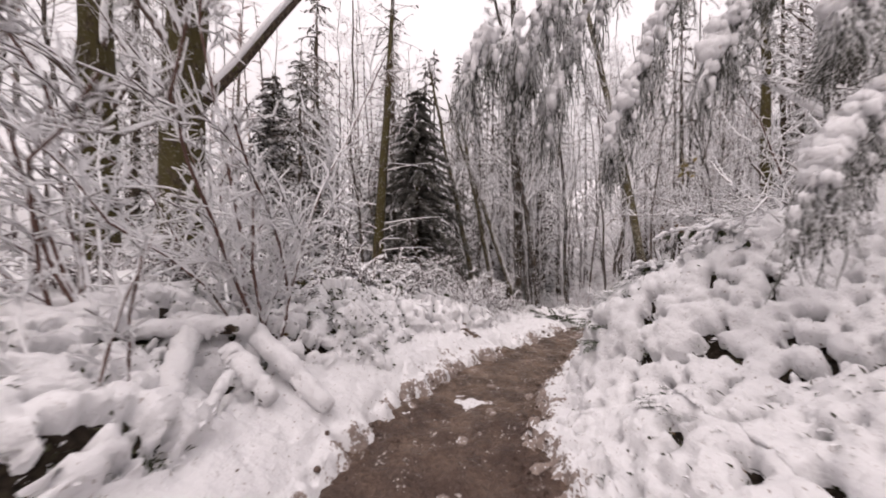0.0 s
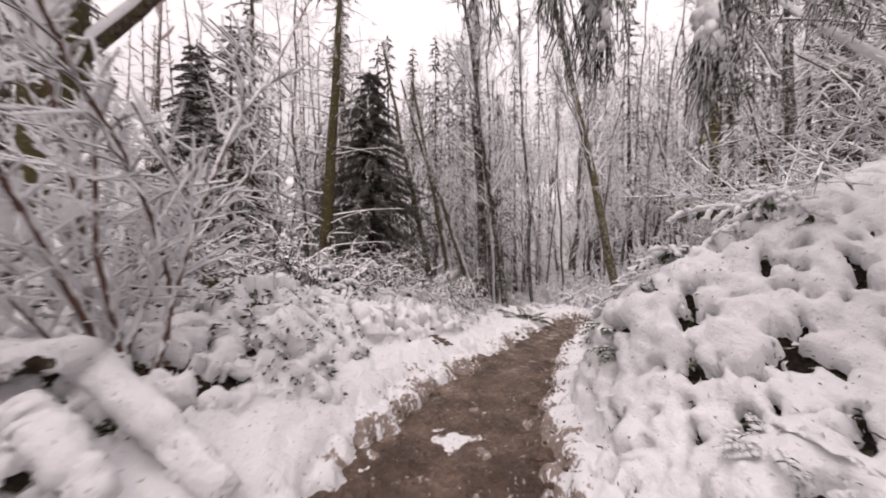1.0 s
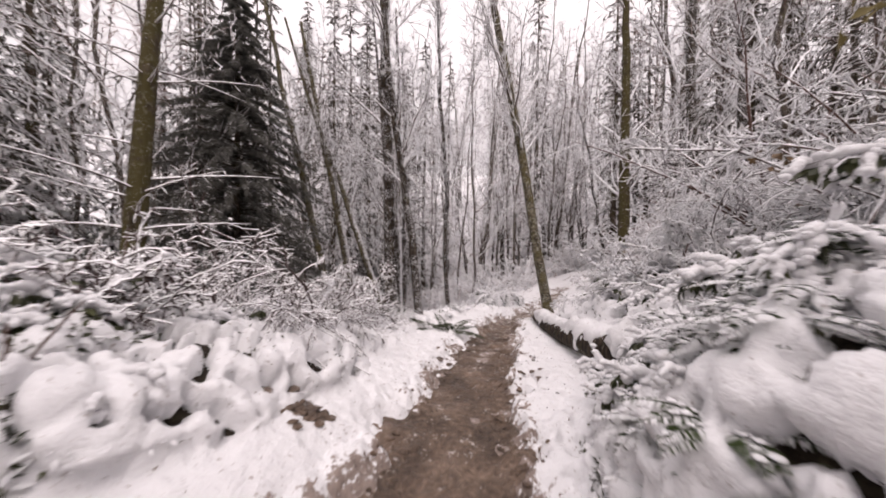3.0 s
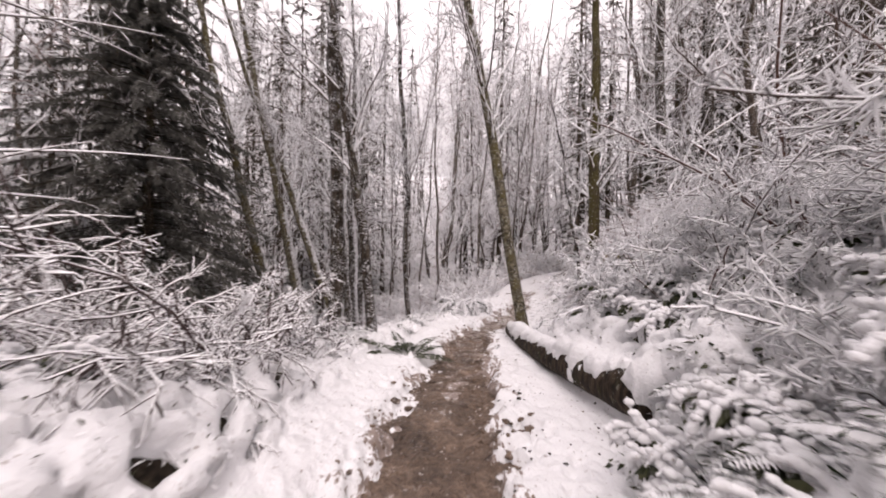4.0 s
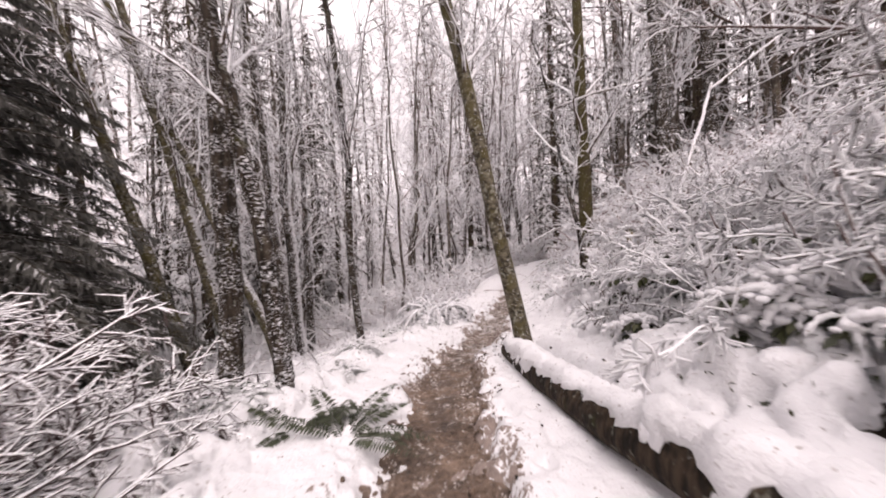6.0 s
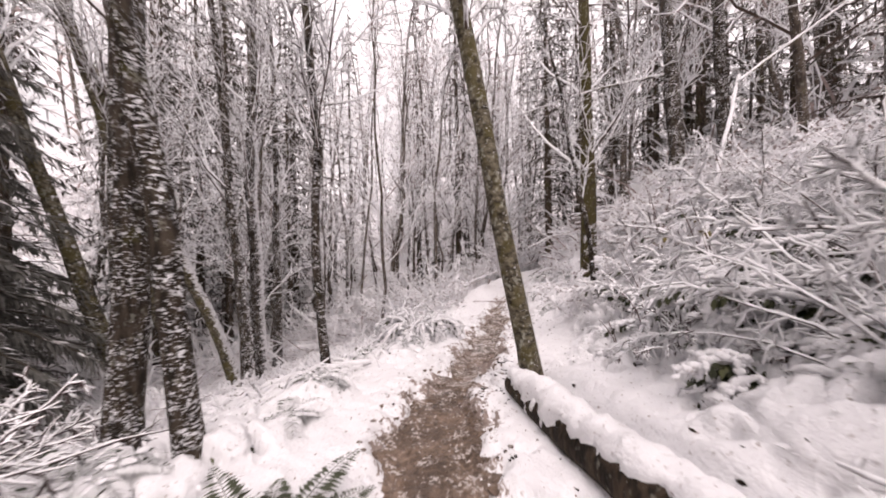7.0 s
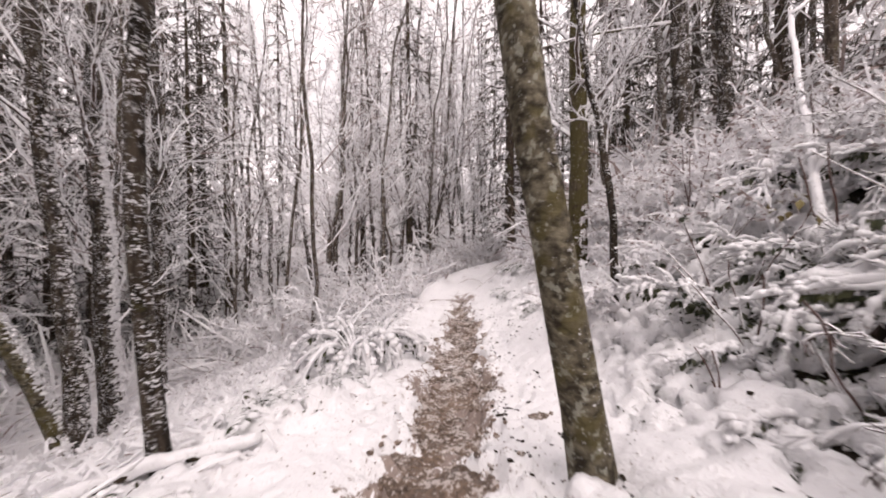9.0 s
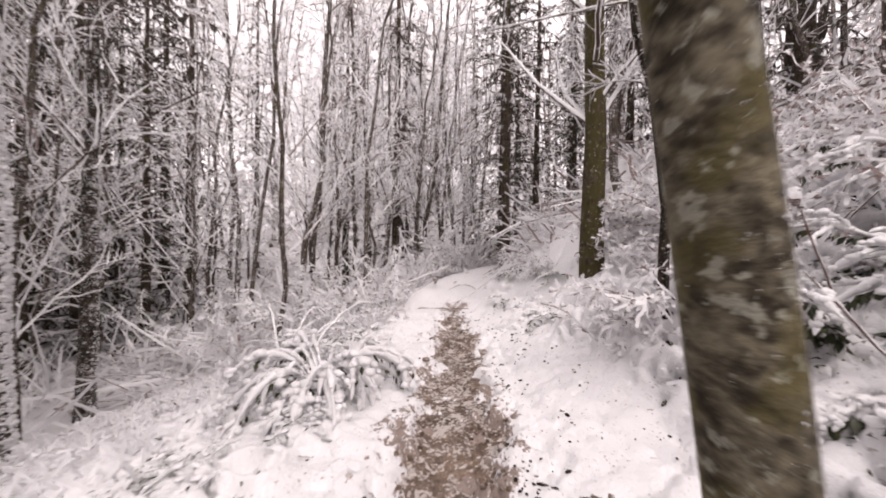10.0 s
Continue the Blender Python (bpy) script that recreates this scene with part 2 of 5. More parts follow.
def strips(bag, rng, P, R):
    """Twigs of one narrow face each, for trees far off."""
    n, k, _ = P.shape
    T = unit(np.gradient(P, axis=1))
    side = unit(np.cross(T, rng.normal(0, 1, (n, 1, 3)) + np.array([0, 0, 0.7])))
    W = (np.asarray(R) * 1.3)[..., None]
    V = np.stack([P + side * W, P - side * W], 2)
    i = np.arange(n)[:, None] * k * 2 + np.arange(k - 1)[None, :] * 2
    bag.add(V, np.stack([i, i + 1, i + 3, i + 2], -1).reshape(-1, 4))


def grow(rng, start, way, length, k=4, bend=(0, 0, 0), wild=0.15):
    """Lines of k points from start along way, turning towards bend, with some waver."""
    start, way = np.asarray(start, float), unit(np.asarray(way, float))
    n = len(start)
    length = np.broadcast_to(np.asarray(length, float), (n,))
    P = np.zeros((n, k, 3))
    P[:, 0] = start
    d = way.copy()
    for q in range(1, k):
        d = unit(d + np.asarray(bend) / (k - 1) + rng.normal(0, wild, (n, 3)) / math.sqrt(k - 1))
        P[:, q] = P[:, q - 1] + d * (length / (k - 1))[:, None]
    return P


def sprout(rng, P, each, lo=0.2, hi=1.0, spread=0.9, lift=0.0):
    """Starts and ways of `each` shoots from every line of P."""
    n, k, _ = P.shape
    f = rng.uniform(lo, hi, (n, each)) * (k - 1) * 0.999
    i = f.astype(int)
    r = (f - i)[..., None]
    rows = np.arange(n)[:, None]
    a, b = P[rows, i], P[rows, np.minimum(i + 1, k - 1)]
    at = a * (1 - r) + b * r
    side = rng.normal(0, 1, at.shape)
    t = unit(b - a)
    side = unit(side - t * (side * t).sum(-1, keepdims=True))
    way = unit(t + side * spread + np.array([0, 0, lift]))
    return at.reshape(-1, 3), way.reshape(-1, 3), (f / (k - 1)).reshape(-1)


def taper(n, k, r0, r1):
    r0 = np.broadcast_to(np.asarray(r0, float), (n,))
    r1 = np.broadcast_to(np.asarray(r1, float), (n,))
    f = np.linspace(0, 1, k)
    return r0[:, None] * (1 - f) + r1[:, None] * f


# a ball of 80 faces, for lumps of snow
_b = bmesh.new()
bmesh.ops.create_icosphere(_b, subdivisions=2, radius=1.0)
_b.verts.ensure_lookup_table()
BALL_V = np.array([v.co for v in _b.verts])
BALL_F = np.array([[v.index for v in f.verts] for f in _b.faces])
_b.free()
_b = bmesh.new()
bmesh.ops.create_icosphere(_b, subdivisions=1, radius=1.0)
_b.verts.ensure_lookup_table()
BEAD_V = np.array([v.co for v in _b.verts])
BEAD_F = np.array([[v.index for v in f.verts] for f in _b.faces])
_b.free()


def lumps(bag, rng, at, size, fine=False, wild=0.22):
    """Uneven rounded lumps at the points, of the sizes (n, 3)."""
    bv, bf = (BALL_V, BALL_F) if fine else (BEAD_V, BEAD_F)
    at, size = np.asarray(at, float), np.asarray(size, float)
    n, m = len(at), len(bv)
    if n == 0:
        return
    a = rng.uniform(0, 2 * math.pi, n)
    c, s = np.cos(a)[:, None], np.sin(a)[:, None]
    v = bv[None] * (1 + rng.normal(0, wild, (n, m, 1)) * 0.6) * size[:, None, :]
    x, y = v[..., 0] * c - v[..., 1] * s, v[..., 0] * s + v[..., 1] * c
    v = np.stack([x, y, v[..., 2]], -1) + at[:, None]
    f = bf[None] + (np.arange(n) * m)[:, None, None]
    bag.add(v, f.reshape(-1, 3))


def leaves(bag, rng, at, way, size, width=0.45, fold=0.25):
    """Folded pointed leaves of four triangles each, from the points along way."""
    at, way = np.asarray(at, float), unit(np.asarray(way, float))
    n = len(at)
    size = np.broadcast_to(np.asarray(size, float), (n,))[:, None]
    side = unit(np.cross(way, rng.normal(0, 1, (n, 3)) + np.array([0, 0, 1.5])))
    nor = np.cross(side, way)
    mid = at + way * size * 0.5
    V = np.stack([at, mid + side * size * width + nor * size * fold, at + way * size - nor * size * 0.1,
                  mid - side * size * width + nor * size * fold, mid], 1)
    i = (np.arange(n) * 5)[:, None]
    F = np.concatenate([i + np.array([[0, 1, 4]]), i + np.array([[1, 2, 4]]), i + np.array([[2, 3, 4]]), i + np.array([[3, 0, 4]])])
    bag.add(V, F)


# ---- smooth random fields over the plan ----
def _hash(i, j, seed):
    h = (np.asarray(i, np.int64).astype(np.uint64) * np.uint64(0x9E3779B97F4A7C15)) ^ (np.asarray(j, np.int64).astype(np.uint64) * np.uint64(0xC2B2AE3D27D4EB4F)) ^ np.uint64((seed * 0x165667B19E3779F9) & 0xFFFFFFFFFFFFFFFF)
    h = (h ^ (h >> np.uint64(31))) * np.uint64(0xBF58476D1CE4E5B9)
    h = (h ^ (h >> np.uint64(27))) * np.uint64(0x94D049BB133111EB)
    return ((h >> np.uint64(40)) & np.uint64(0xFFFF)).astype(float) / 65535.0


def field(x, y, size, seed):
    x, y = np.asarray(x) / size, np.asarray(y) / size
    i, j = np.floor(x).astype(np.int64), np.floor(y).astype(np.int64)
    u, v = x - i, y - j
    u, v = u * u * (3 - 2 * u), v * v * (3 - 2 * v)
    a = _hash(i, j, seed) * (1 - u) + _hash(i + 1, j, seed) * u
    b = _hash(i, j + 1, seed) * (1 - u) + _hash(i + 1, j + 1, seed) * u
    return a * (1 - v) + b * v


def fractal(x, y, size, seed, octaves=4):
    total, weight, amp = 0, 0, 1.0
    for q in range(octaves):
        total = total + amp * field(x, y, size / 2 ** q, seed + q * 17)
        weight += amp
        amp *= 0.5
    return total / weight


def cushions(x, y, size, seed):
    """Rounded cushions with creases between them, 0 to 1."""
    x, y = np.asarray(x) / size, np.asarray(y) / size
    i, j = np.floor(x).astype(np.int64), np.floor(y).astype(np.int64)
    best = np.full(x.shape, 9.0)
    for a, b in product((-1, 0, 1), repeat=2):
        px = i + a + _hash(i + a, j + b, seed)
        py = j + b + _hash(i + a, j + b, seed + 5)
        best = np.minimum(best, (x - px) ** 2 + (y - py) ** 2)
    return np.sqrt(np.maximum(0.0, 1 - best / 0.5))


def pillows(x, y, size, seed, soft=9.0):
    """Soft rounded swellings that run into one another, about 0 to 1."""
    x, y = np.asarray(x) / size, np.asarray(y) / size
    i, j = np.floor(x).astype(np.int64), np.floor(y).astype(np.int64)
    total = np.zeros(x.shape)
    for a, b in product((-1, 0, 1), repeat=2):
        px = i + a + _hash(i + a, j + b, seed)
        py = j + b + _hash(i + a, j + b, seed + 5)
        total = total + np.exp(-soft * ((x - px) ** 2 + (y - py) ** 2))
    return np.clip(1 + np.log(total + 1e-6) / soft / 0.55, 0, 1.25)


def pillows3(x, y, z, size, seed, soft=8.0):
    """The same in space, so that slopes swell as evenly as flats."""
    x, y, z = np.asarray(x) / size, np.asarray(y) / size, np.asarray(z) / size
    i, j, k = (np.floor(v).astype(np.int64) for v in (x, y, z))
    total = np.zeros(x.shape)
    for a, b, c in product((-1, 0, 1), repeat=3):
        p, q = i + a + 7919 * (k + c), j + b
        total = total + np.exp(-soft * ((x - i - a - _hash(p, q, seed)) ** 2 + (y - j - b - _hash(p, q, seed + 5)) ** 2 + (z - k - c - _hash(p, q, seed + 9)) ** 2))
    return np.clip(1 + np.log(total + 1e-6) / soft / 0.6, 0, 1.3)


def mantle(x, y, z, open_share=0.1):
    """Relief of the snow that lies on low shrubs: soft swellings, with ragged holes where they part."""
    big, mid, small = np.maximum(pillows3(x, y, z, 0.4, 31, 4), 0.35), np.maximum(pillows3(x, y, z, 0.15, 33, 6), 0.1), np.maximum(pillows3(x, y, z, 0.072, 35, 7), 0.1)
    fluff = 0.5 * (fractal(x + 0.3 * z, y, 0.10, 37, 2) + fractal(0.8 * y - 0.8 * x, 1.2 * z, 0.09, 38, 2)) - 0.5
    patch = fractal(x + 0.4 * z, y + 0.4 * z, 0.8, 39, 2) - 0.5
    low = 0.6 * (1 - mid) + 0.3 * (1 - small) + 0.55 * fluff + 0.2 * patch
    edge = 0.575 - 0.2 * open_share
    return 0.06 * big + 0.085 * mid + 0.042 * small, ease(low, edge, edge + 0.08)


def ease(v, lo, hi):
    q = np.clip((np.asarray(v, float) - lo) / (hi - lo), 0, 1)
    return q * q * (3 - 2 * q)


# ---- the lie of the land ----
# the trail's middle line: x, y, height, half width
TRAIL = np.array([
    (-0.6, -6.0, 0.20, 0.7), (-0.1, -1.0, 0.14, 0.72), (-0.03, 2.1, 0.08, 0.70), (0.19, 3.0, 0.05, 0.62), (0.62, 4.0, 0.0, 0.53),
    (1.30, 5.0, -0.05, 0.47), (2.4, 6.6, -0.17, 0.40), (3.43, 7.8, -0.26, 0.31), (4.77, 9.25, -0.42, 0.29), (6.46, 10.43, -0.63, 0.33),
    (8.4, 11.85, -0.71, 0.29), (10.2, 13.3, -0.62, 0.13), (12.6, 14.6, -0.3, -0.2), (15.5, 14.6, 0.1, -0.4), (19.0, 12.0, 0.7, -0.5)])
TRAIL_S = np.concatenate(([0], np.cumsum(np.hypot(*np.diff(TRAIL[:, :2], axis=0).T)))) - 8.0


def along(x, y):
    """Way along the trail, distance to its right, its height and half width, for points of the plan."""
    x, y = np.asarray(x, float), np.asarray(y, float)
    best, out = np.full(x.shape, 1e9), [np.zeros(x.shape) for _ in range(4)]
    for q in range(len(TRAIL) - 1):
        a, b = TRAIL[q], TRAIL[q + 1]
        d = b[:2] - a[:2]
        f = np.clip(((x - a[0]) * d[0] + (y - a[1]) * d[1]) / (d @ d), 0, 1)
        ox, oy = x - a[0] - f * d[0], y - a[1] - f * d[1]
        dist = np.hypot(ox, oy)
        near = dist < best
        best = np.where(near, dist, best)
        right = np.sign(d[1] * ox - d[0] * oy)
        for slot, val in zip(out, (TRAIL_S[q] + f * (TRAIL_S[q + 1] - TRAIL_S[q]), dist * right, a[2] + f * (b[2] - a[2]), a[3] + f * (b[3] - a[3]))):
            slot[...] = np.where(near, val, slot)
    return out


def land(x, y):
    """Height of the bare ground, without shrubs."""
    s, u, z, half = along(x, y)
    right, left = np.maximum(u - half, 0), np.maximum(-u - half, 0)
    # the bank on the right: a steep shoulder, then a gentler slope; past it the hillside stands back behind a flat verge
    q = np.asarray(y) + 0.55 * (np.asarray(x) - 1.8)
    shoulder = np.interp(q, [-2, 2.3, 3.05, 3.45, 3.85, 4.5, 5.4], [0.35, 0.42, 0.82, 1.12, 1.10, 0.62, 0.25])
    bank_r = shoulder * ease(right, 0.2, 1.0) + 0.55 * np.maximum(right - 0.95, 0) - 0.28 * ease(right, 0.12, 1.0)
    climb = np.maximum(right - 1.7, 0)
    hill = 0.42 * np.minimum(climb, 2.4) ** 1.25 + 0.5 * np.maximum(climb - 2.4, 0)
    hill = hill + 0.42 * np.maximum(right - 0.35, 0) * ease(s, 9.5, 11.5) * (1 - ease(right, 3.0, 7.0))
    later = ease(q, 4.2, 6.0)
    hill = np.maximum(bank_r, 0) * (1 - later) + hill * later
    hill = np.minimum(hill, 6 + 0.35 * hill)
    edge = np.interp(s, [4.2, 5.15, 6.5, 7.8, 8.8, 9.6], [1.2, 1.07, 0.83, 0.67, 0.54, 0.5])
    terrace = np.interp(s, [4.5, 6.5, 8, 9], [0.46, 0.44, 0.32, 0.22]) * ease(right, edge - 0.02, edge + 0.14 + 0.3 * ease(s, 6.5, 8.5)) * ease(s, 3.8, 5.0) * (1 - ease(s, 9.0, 10.2))
    # a low bank on the left, that falls away into a hollow further on
    bank = 0.36 * (1 - np.exp(-np.maximum(left - 0.18, 0) / 0.4)) + 0.03 * ease(left, 0, 0.2) + 0.28 * ease(left, 0.5, 2.6) + 0.04 * left
    hollow = -0.36 * np.maximum(left - 0.75, 0)
    hollow = np.maximum(hollow, -1.75 + 0.08 * hollow)
    hollow = hollow + 0.13 * np.maximum(left - 11, 0)
    side = bank * (1 - ease(s, 1.5, 6.5)) + hollow * ease(s, 5.0, 9.5)
    far = np.hypot(np.asarray(x) - 5, np.asarray(y) - 8)
    rise = 0.34 * np.maximum(np.minimum(far, 48) - 14.5, 0) + 0.08 * np.maximum(far - 48, 0)
    rough = (fractal(x, y, 2.2, 3) - 0.5) * 0.30 * ease(np.abs(u), half + 0.3, half + 2.5)
    return z + hill + terrace + side + rise + rough


def shrub_cover(x, y):
    """How deep low shrubs stand on the ground, in metres."""
    s, u, z, half = along(x, y)
    right, left = u - half, -u - half
    wob = (fractal(x, y, 0.9, 41) - 0.5) * 0.8
    later = ease(np.asarray(y) + 0.55 * (np.asarray(x) - 1.8), 4.2, 5.8)
    r = ease(right + 0.4 * wob, 0.12, 1.0) * (1 - later) * 0.35
    r2 = ease(right + wob, 0.95, 1.9) * later * 0.42
    l = ease(left + wob, 0.5, 1.1) * (1 - ease(s, 3.5, 7.0)) * 0.34
    l2 = ease(left + wob, 0.5, 1.2) * ease(s, 3.5, 7.0) * 0.22
    bare = 1 - np.exp(-((x + 1.7) ** 2 + (y - 2.4) ** 2) / 0.6 ** 2)
    return (r + r2 + l * bare + l2) * (1 - ease(np.abs(u), 14, 22))


def under_top(x, y):
    """Top of the leaves, coloured dark for gap shade, under the snow of the shrubs."""
    c = shrub_cover(x, y)
    lump = pillows(x, y, 0.75, 8, 5) * 0.7 + fractal(x, y, 0.4, 12, 2) * 0.3
    return land(x, y) + c * (0.45 + 0.55 * lump)


# pits under roots, overhangs, brush, baring the shade-dark sheet: x, y, radius, depth
OPENINGS = ((0.3, 8.0, 0.5, 0.3), (0.95, 8.7, 0.4, 0.3), (-0.35, 7.6, 0.4, 0.3), (1.3, 8.1, 0.25, 0.25), (5.4, 6.6, 0.12, 0.35), (5.0, 6.0, 0.12, 0.35), (4.6, 5.5, 0.11, 0.35), (6.75, 7.4, 0.3, 0.55), (5.75, 7.0, 0.12, 0.35), (7.3, 7.9, 0.14, 0.35), (6.2, 6.5, 0.12, 0.35), (6.1, 7.7, 0.1, 0.3), (-1.66, 2.5, 0.10, 0.3), (-1.55, 2.25, 0.06, 0.2), (2.35, 3.72, 0.11, 0.35), (2.62, 3.95, 0.13, 0.35), (2.12, 3.86, 0.09, 0.3))


def snow_top(x, y):
    """Top of the snow."""
    s, u, z, half = along(x, y)
    c = shrub_cover(x, y)
    base = under_top(x, y)
    puff, hole = mantle(x, y, base, 0.6 + 0.32 * ease(np.maximum(-u - half - 0.6, np.minimum(u - half - 1.0, s - 4.5)), 0, 0.5))
    shrubs = np.clip(c * 3.5, 0, 1)
    close = 1 - ease(np.maximum(np.maximum(x - 9.0, y - 13.2), np.maximum(-2.8 - x, 0.9 - y)), 0, 1.2)
    puff, hole = puff * close + 0.07 * (1 - close), hole * close
    cover = (1 - shrubs) * (0.05 + puff * 0.3 + 0.05 * fractal(x, y, 0.5, 35, 3)) + shrubs * (puff - 0.005 - 0.24 * hole)
    for hx, hy, hr, hd in OPENINGS:
        cover = cover - hd * np.exp(-((x - hx) ** 2 + (y - hy) ** 2) / hr ** 2)
    # trodden edge of the trail: ragged, with prints
    edge = np.abs(u) - half
    rag = (fractal(x, y, 0.55, 51, 4) - 0.5) * 0.5 + (fractal(x, y, 0.13, 57, 3) - 0.5) * (0.5 + 0.25 * ease(s, 6, 12))
    open_ = ease(edge + rag * 0.6, -0.10, 0.16)
    prints = ease(fractal(x, y, 0.15, 61, 2), 0.58, 0.68) * (1 - ease(edge + 0.5 * rag, 0.2, 0.7)) * ease(edge, -0.3, 0.0)
    return base + cover * open_ - 0.05 * (1 - open_) - 0.10 * prints * (0.35 + 0.65 * ease(u, -0.2, 0.2))


def trail_top(x, y):
    s, u, z, half = along(x, y)
    dish = -0.035 * (1 - ease(np.abs(u), half * 0.3, half + 0.2))
    return land(x, y) + dish + (fractal(x, y, 0.16, 71, 3) - 0.5) * 0.06 + (fractal(x, y, 0.6, 75, 2) - 0.5) * 0.03


def axis(lo, hi, fine_lo, fine_mid, fine_hi, step, wide, growth=1.14):
    """Grid lines: close, then wider, then ever wider to both ends."""
    mid = np.concatenate((np.arange(fine_lo, fine_mid, step), np.arange(fine_mid, fine_hi, wide)))
    out_, d, v = [], wide, fine_hi
    while v < hi:
        out_.append(v)
        d *= growth
        v += d
    low, d, v = [], step, fine_lo
    while v > lo:
        d *= growth
        v -= d
        low.append(v)
    return np.concatenate((low[::-1], mid, out_, [hi]))


def smooth_top(x, y):
    """The broad shape of ground and shrubs."""
    return land(x, y) + 0.8 * shrub_cover(x, y)


def swollen(x, y, z):
    """Where a point of the plan at height z comes to lie when the relief stands out square to the slope."""
    e = 0.03
    B = smooth_top(x, y)
    gx = np.clip((smooth_top(x + e, y) - smooth_top(x - e, y)) / (2 * e), -2, 2)
    gy = np.clip((smooth_top(x, y + e) - smooth_top(x, y - e)) / (2 * e), -2, 2)
    k = np.clip(z - B, -0.5, 0.5) / np.sqrt(1 + gx ** 2 + gy ** 2)
    near = ease(shrub_cover(x, y), 0.0, 0.15)
    return np.stack([x - gx * k * near, y - gy * k * near, (B + k) * near + z * (1 - near)], -1)


def sheet(name, xs, ys, height, material, keep=None, swell=False, dirt=None):
    """A sheet over the plan; swell: its relief stands out square to the slope."""
    X, Y = np.meshgrid(xs, ys)
    Z = height(X, Y)
    if swell:
        B = smooth_top(X, Y)
        gy, gx = np.gradient(B, ys, xs)
        gx, gy = np.clip(gx, -2.0, 2.0), np.clip(gy, -2.0, 2.0)
        d = np.clip(Z - B, -0.5, 0.5)
        k = d / np.sqrt(1 + gx ** 2 + gy ** 2)
        near = ease(shrub_cover(X, Y), 0.0, 0.15)
        X, Y, Z = X - gx * k * near, Y - gy * k * near, (B + k) * near + Z * (1 - near)
    w = len(xs)
    i = np.arange(len(ys) - 1)[:, None] * w + np.arange(w - 1)[None, :]
    F = np.stack([i, i + 1, i + w + 1, i + w], -1).reshape(-1, 4)
    P = np.stack([X, Y, Z], -1).reshape(-1, 3)
    if keep is not None:
        K = keep(X, Y).ravel()
        F = F[K[F].any(axis=1)]
        used = np.unique(F)
        back_ = np.zeros(len(P), np.int64)
        back_[used] = np.arange(len(used))
        P, F = P[used], back_[F]
    ob = new(name, Bag().add(P, F).mesh(name, material))
    if dirt is not None:
        ob.data.attributes.new("trodden", "FLOAT", "POINT").data.foreach_set("value", dirt(P[:, 0], P[:, 1]).astype(np.float32))
    return ob


def trodden(x, y):
    """Where boots have worked mud into the snow beside the trail."""
    s, u, z, half = along(x, y)
    edge = np.abs(u) - half
    rough = 0.6 * fractal(x, y, 0.35, 51, 3) + 0.4 * fractal(x, y, 0.07, 58, 2)
    return ease(rough - 0.95 * np.maximum(edge, -0.1) - 0.04 * (u < 0) + 0.10 * (u > 0) * (1 - ease(s, 4, 7)), 0.34, 0.6)


# ---- ground ----
XS = axis(-420, 460, -2.7, 3.2, 9.4, 0.019, 0.031)
YS = axis(-380, 480, 1.1, 5.4, 13.4, 0.019, 0.031)
ground = sheet("ground", XS, YS, snow_top, SNOW, swell=True, dirt=trodden)
tagged(ground, "uneven forest floor and verges under fresh white snow", "snowy ground", kind="structure")
trail = sheet("trail", np.arange(-2.2, 11.5, 0.045), np.arange(-6, 14.5, 0.045), trail_top, MUD, lambda x, y: np.abs(along(x, y)[1]) < along(x, y)[3] + 0.55)
tagged(trail, "narrow wet brown mud footpath trodden through the snow", "footpath", kind="structure")
# sheet below the snow: leaves and stems, with gap shade in the colour
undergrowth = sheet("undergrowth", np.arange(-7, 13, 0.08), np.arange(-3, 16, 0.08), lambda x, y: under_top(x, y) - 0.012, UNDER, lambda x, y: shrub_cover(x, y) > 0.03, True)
tagged(undergrowth, "tangled leaf and stem mass under snow covered shrubs, darkened for the shade in gaps", "undergrowth", kind="stuff")
# ---- trees ----
def ground_at(x, y):
    return float(land(np.array([x]), np.array([y]))[0])


def trunk_line(rng, x, y, lean, height, k, wave):
    """A trunk's middle line in its own frame, from just under the ground."""
    h = np.linspace(-0.25, height, k)
    line = np.stack([lean[0] * h, lean[1] * h, h], -1)
    sway = np.cumsum(rng.normal(0, wave, (k, 2)), axis=0)
    sway -= np.linspace(sway[0], sway[-1], k)
    line[:, :2] += sway
    return line


def trunk_mesh(bag, rng, line, r0, r1, sides, flare=0.35):
    k = len(line)
    f = np.linspace(0, 1, k)
    R = (r0 * (1 - f) + r1 * f) * (1 + rng.normal(0, 0.03, k))
    R = R * (1 + flare * np.exp(-np.maximum(line[:, 2], 0) / 0.22))
    tubes(bag, line[None], R[None], sides)
    return R


def plaster(bag, rng, line, R, count, top, size=0.03, side=-1.2, spread=0.9):
    """Snow that clings to the windward bark."""
    seg = np.linspace(0, 1, len(line))
    h = rng.uniform(0.02, top, count)
    at = np.stack([np.interp(h, seg, line[:, q]) for q in range(3)], -1)
    r = np.interp(h, seg, R)
    a = side + rng.normal(0, spread, count)
    at[:, 0] += np.cos(a) * (r - 0.006)
    at[:, 1] += np.sin(a) * (r - 0.006)
    w = rng.uniform(0.35, 1.5, count) ** 1.5 * size
    lumps(bag, rng, at, np.stack([w * 1.3, w * 0.7, w * rng.uniform(0.4, 0.9, count)], -1), False, 0.45)


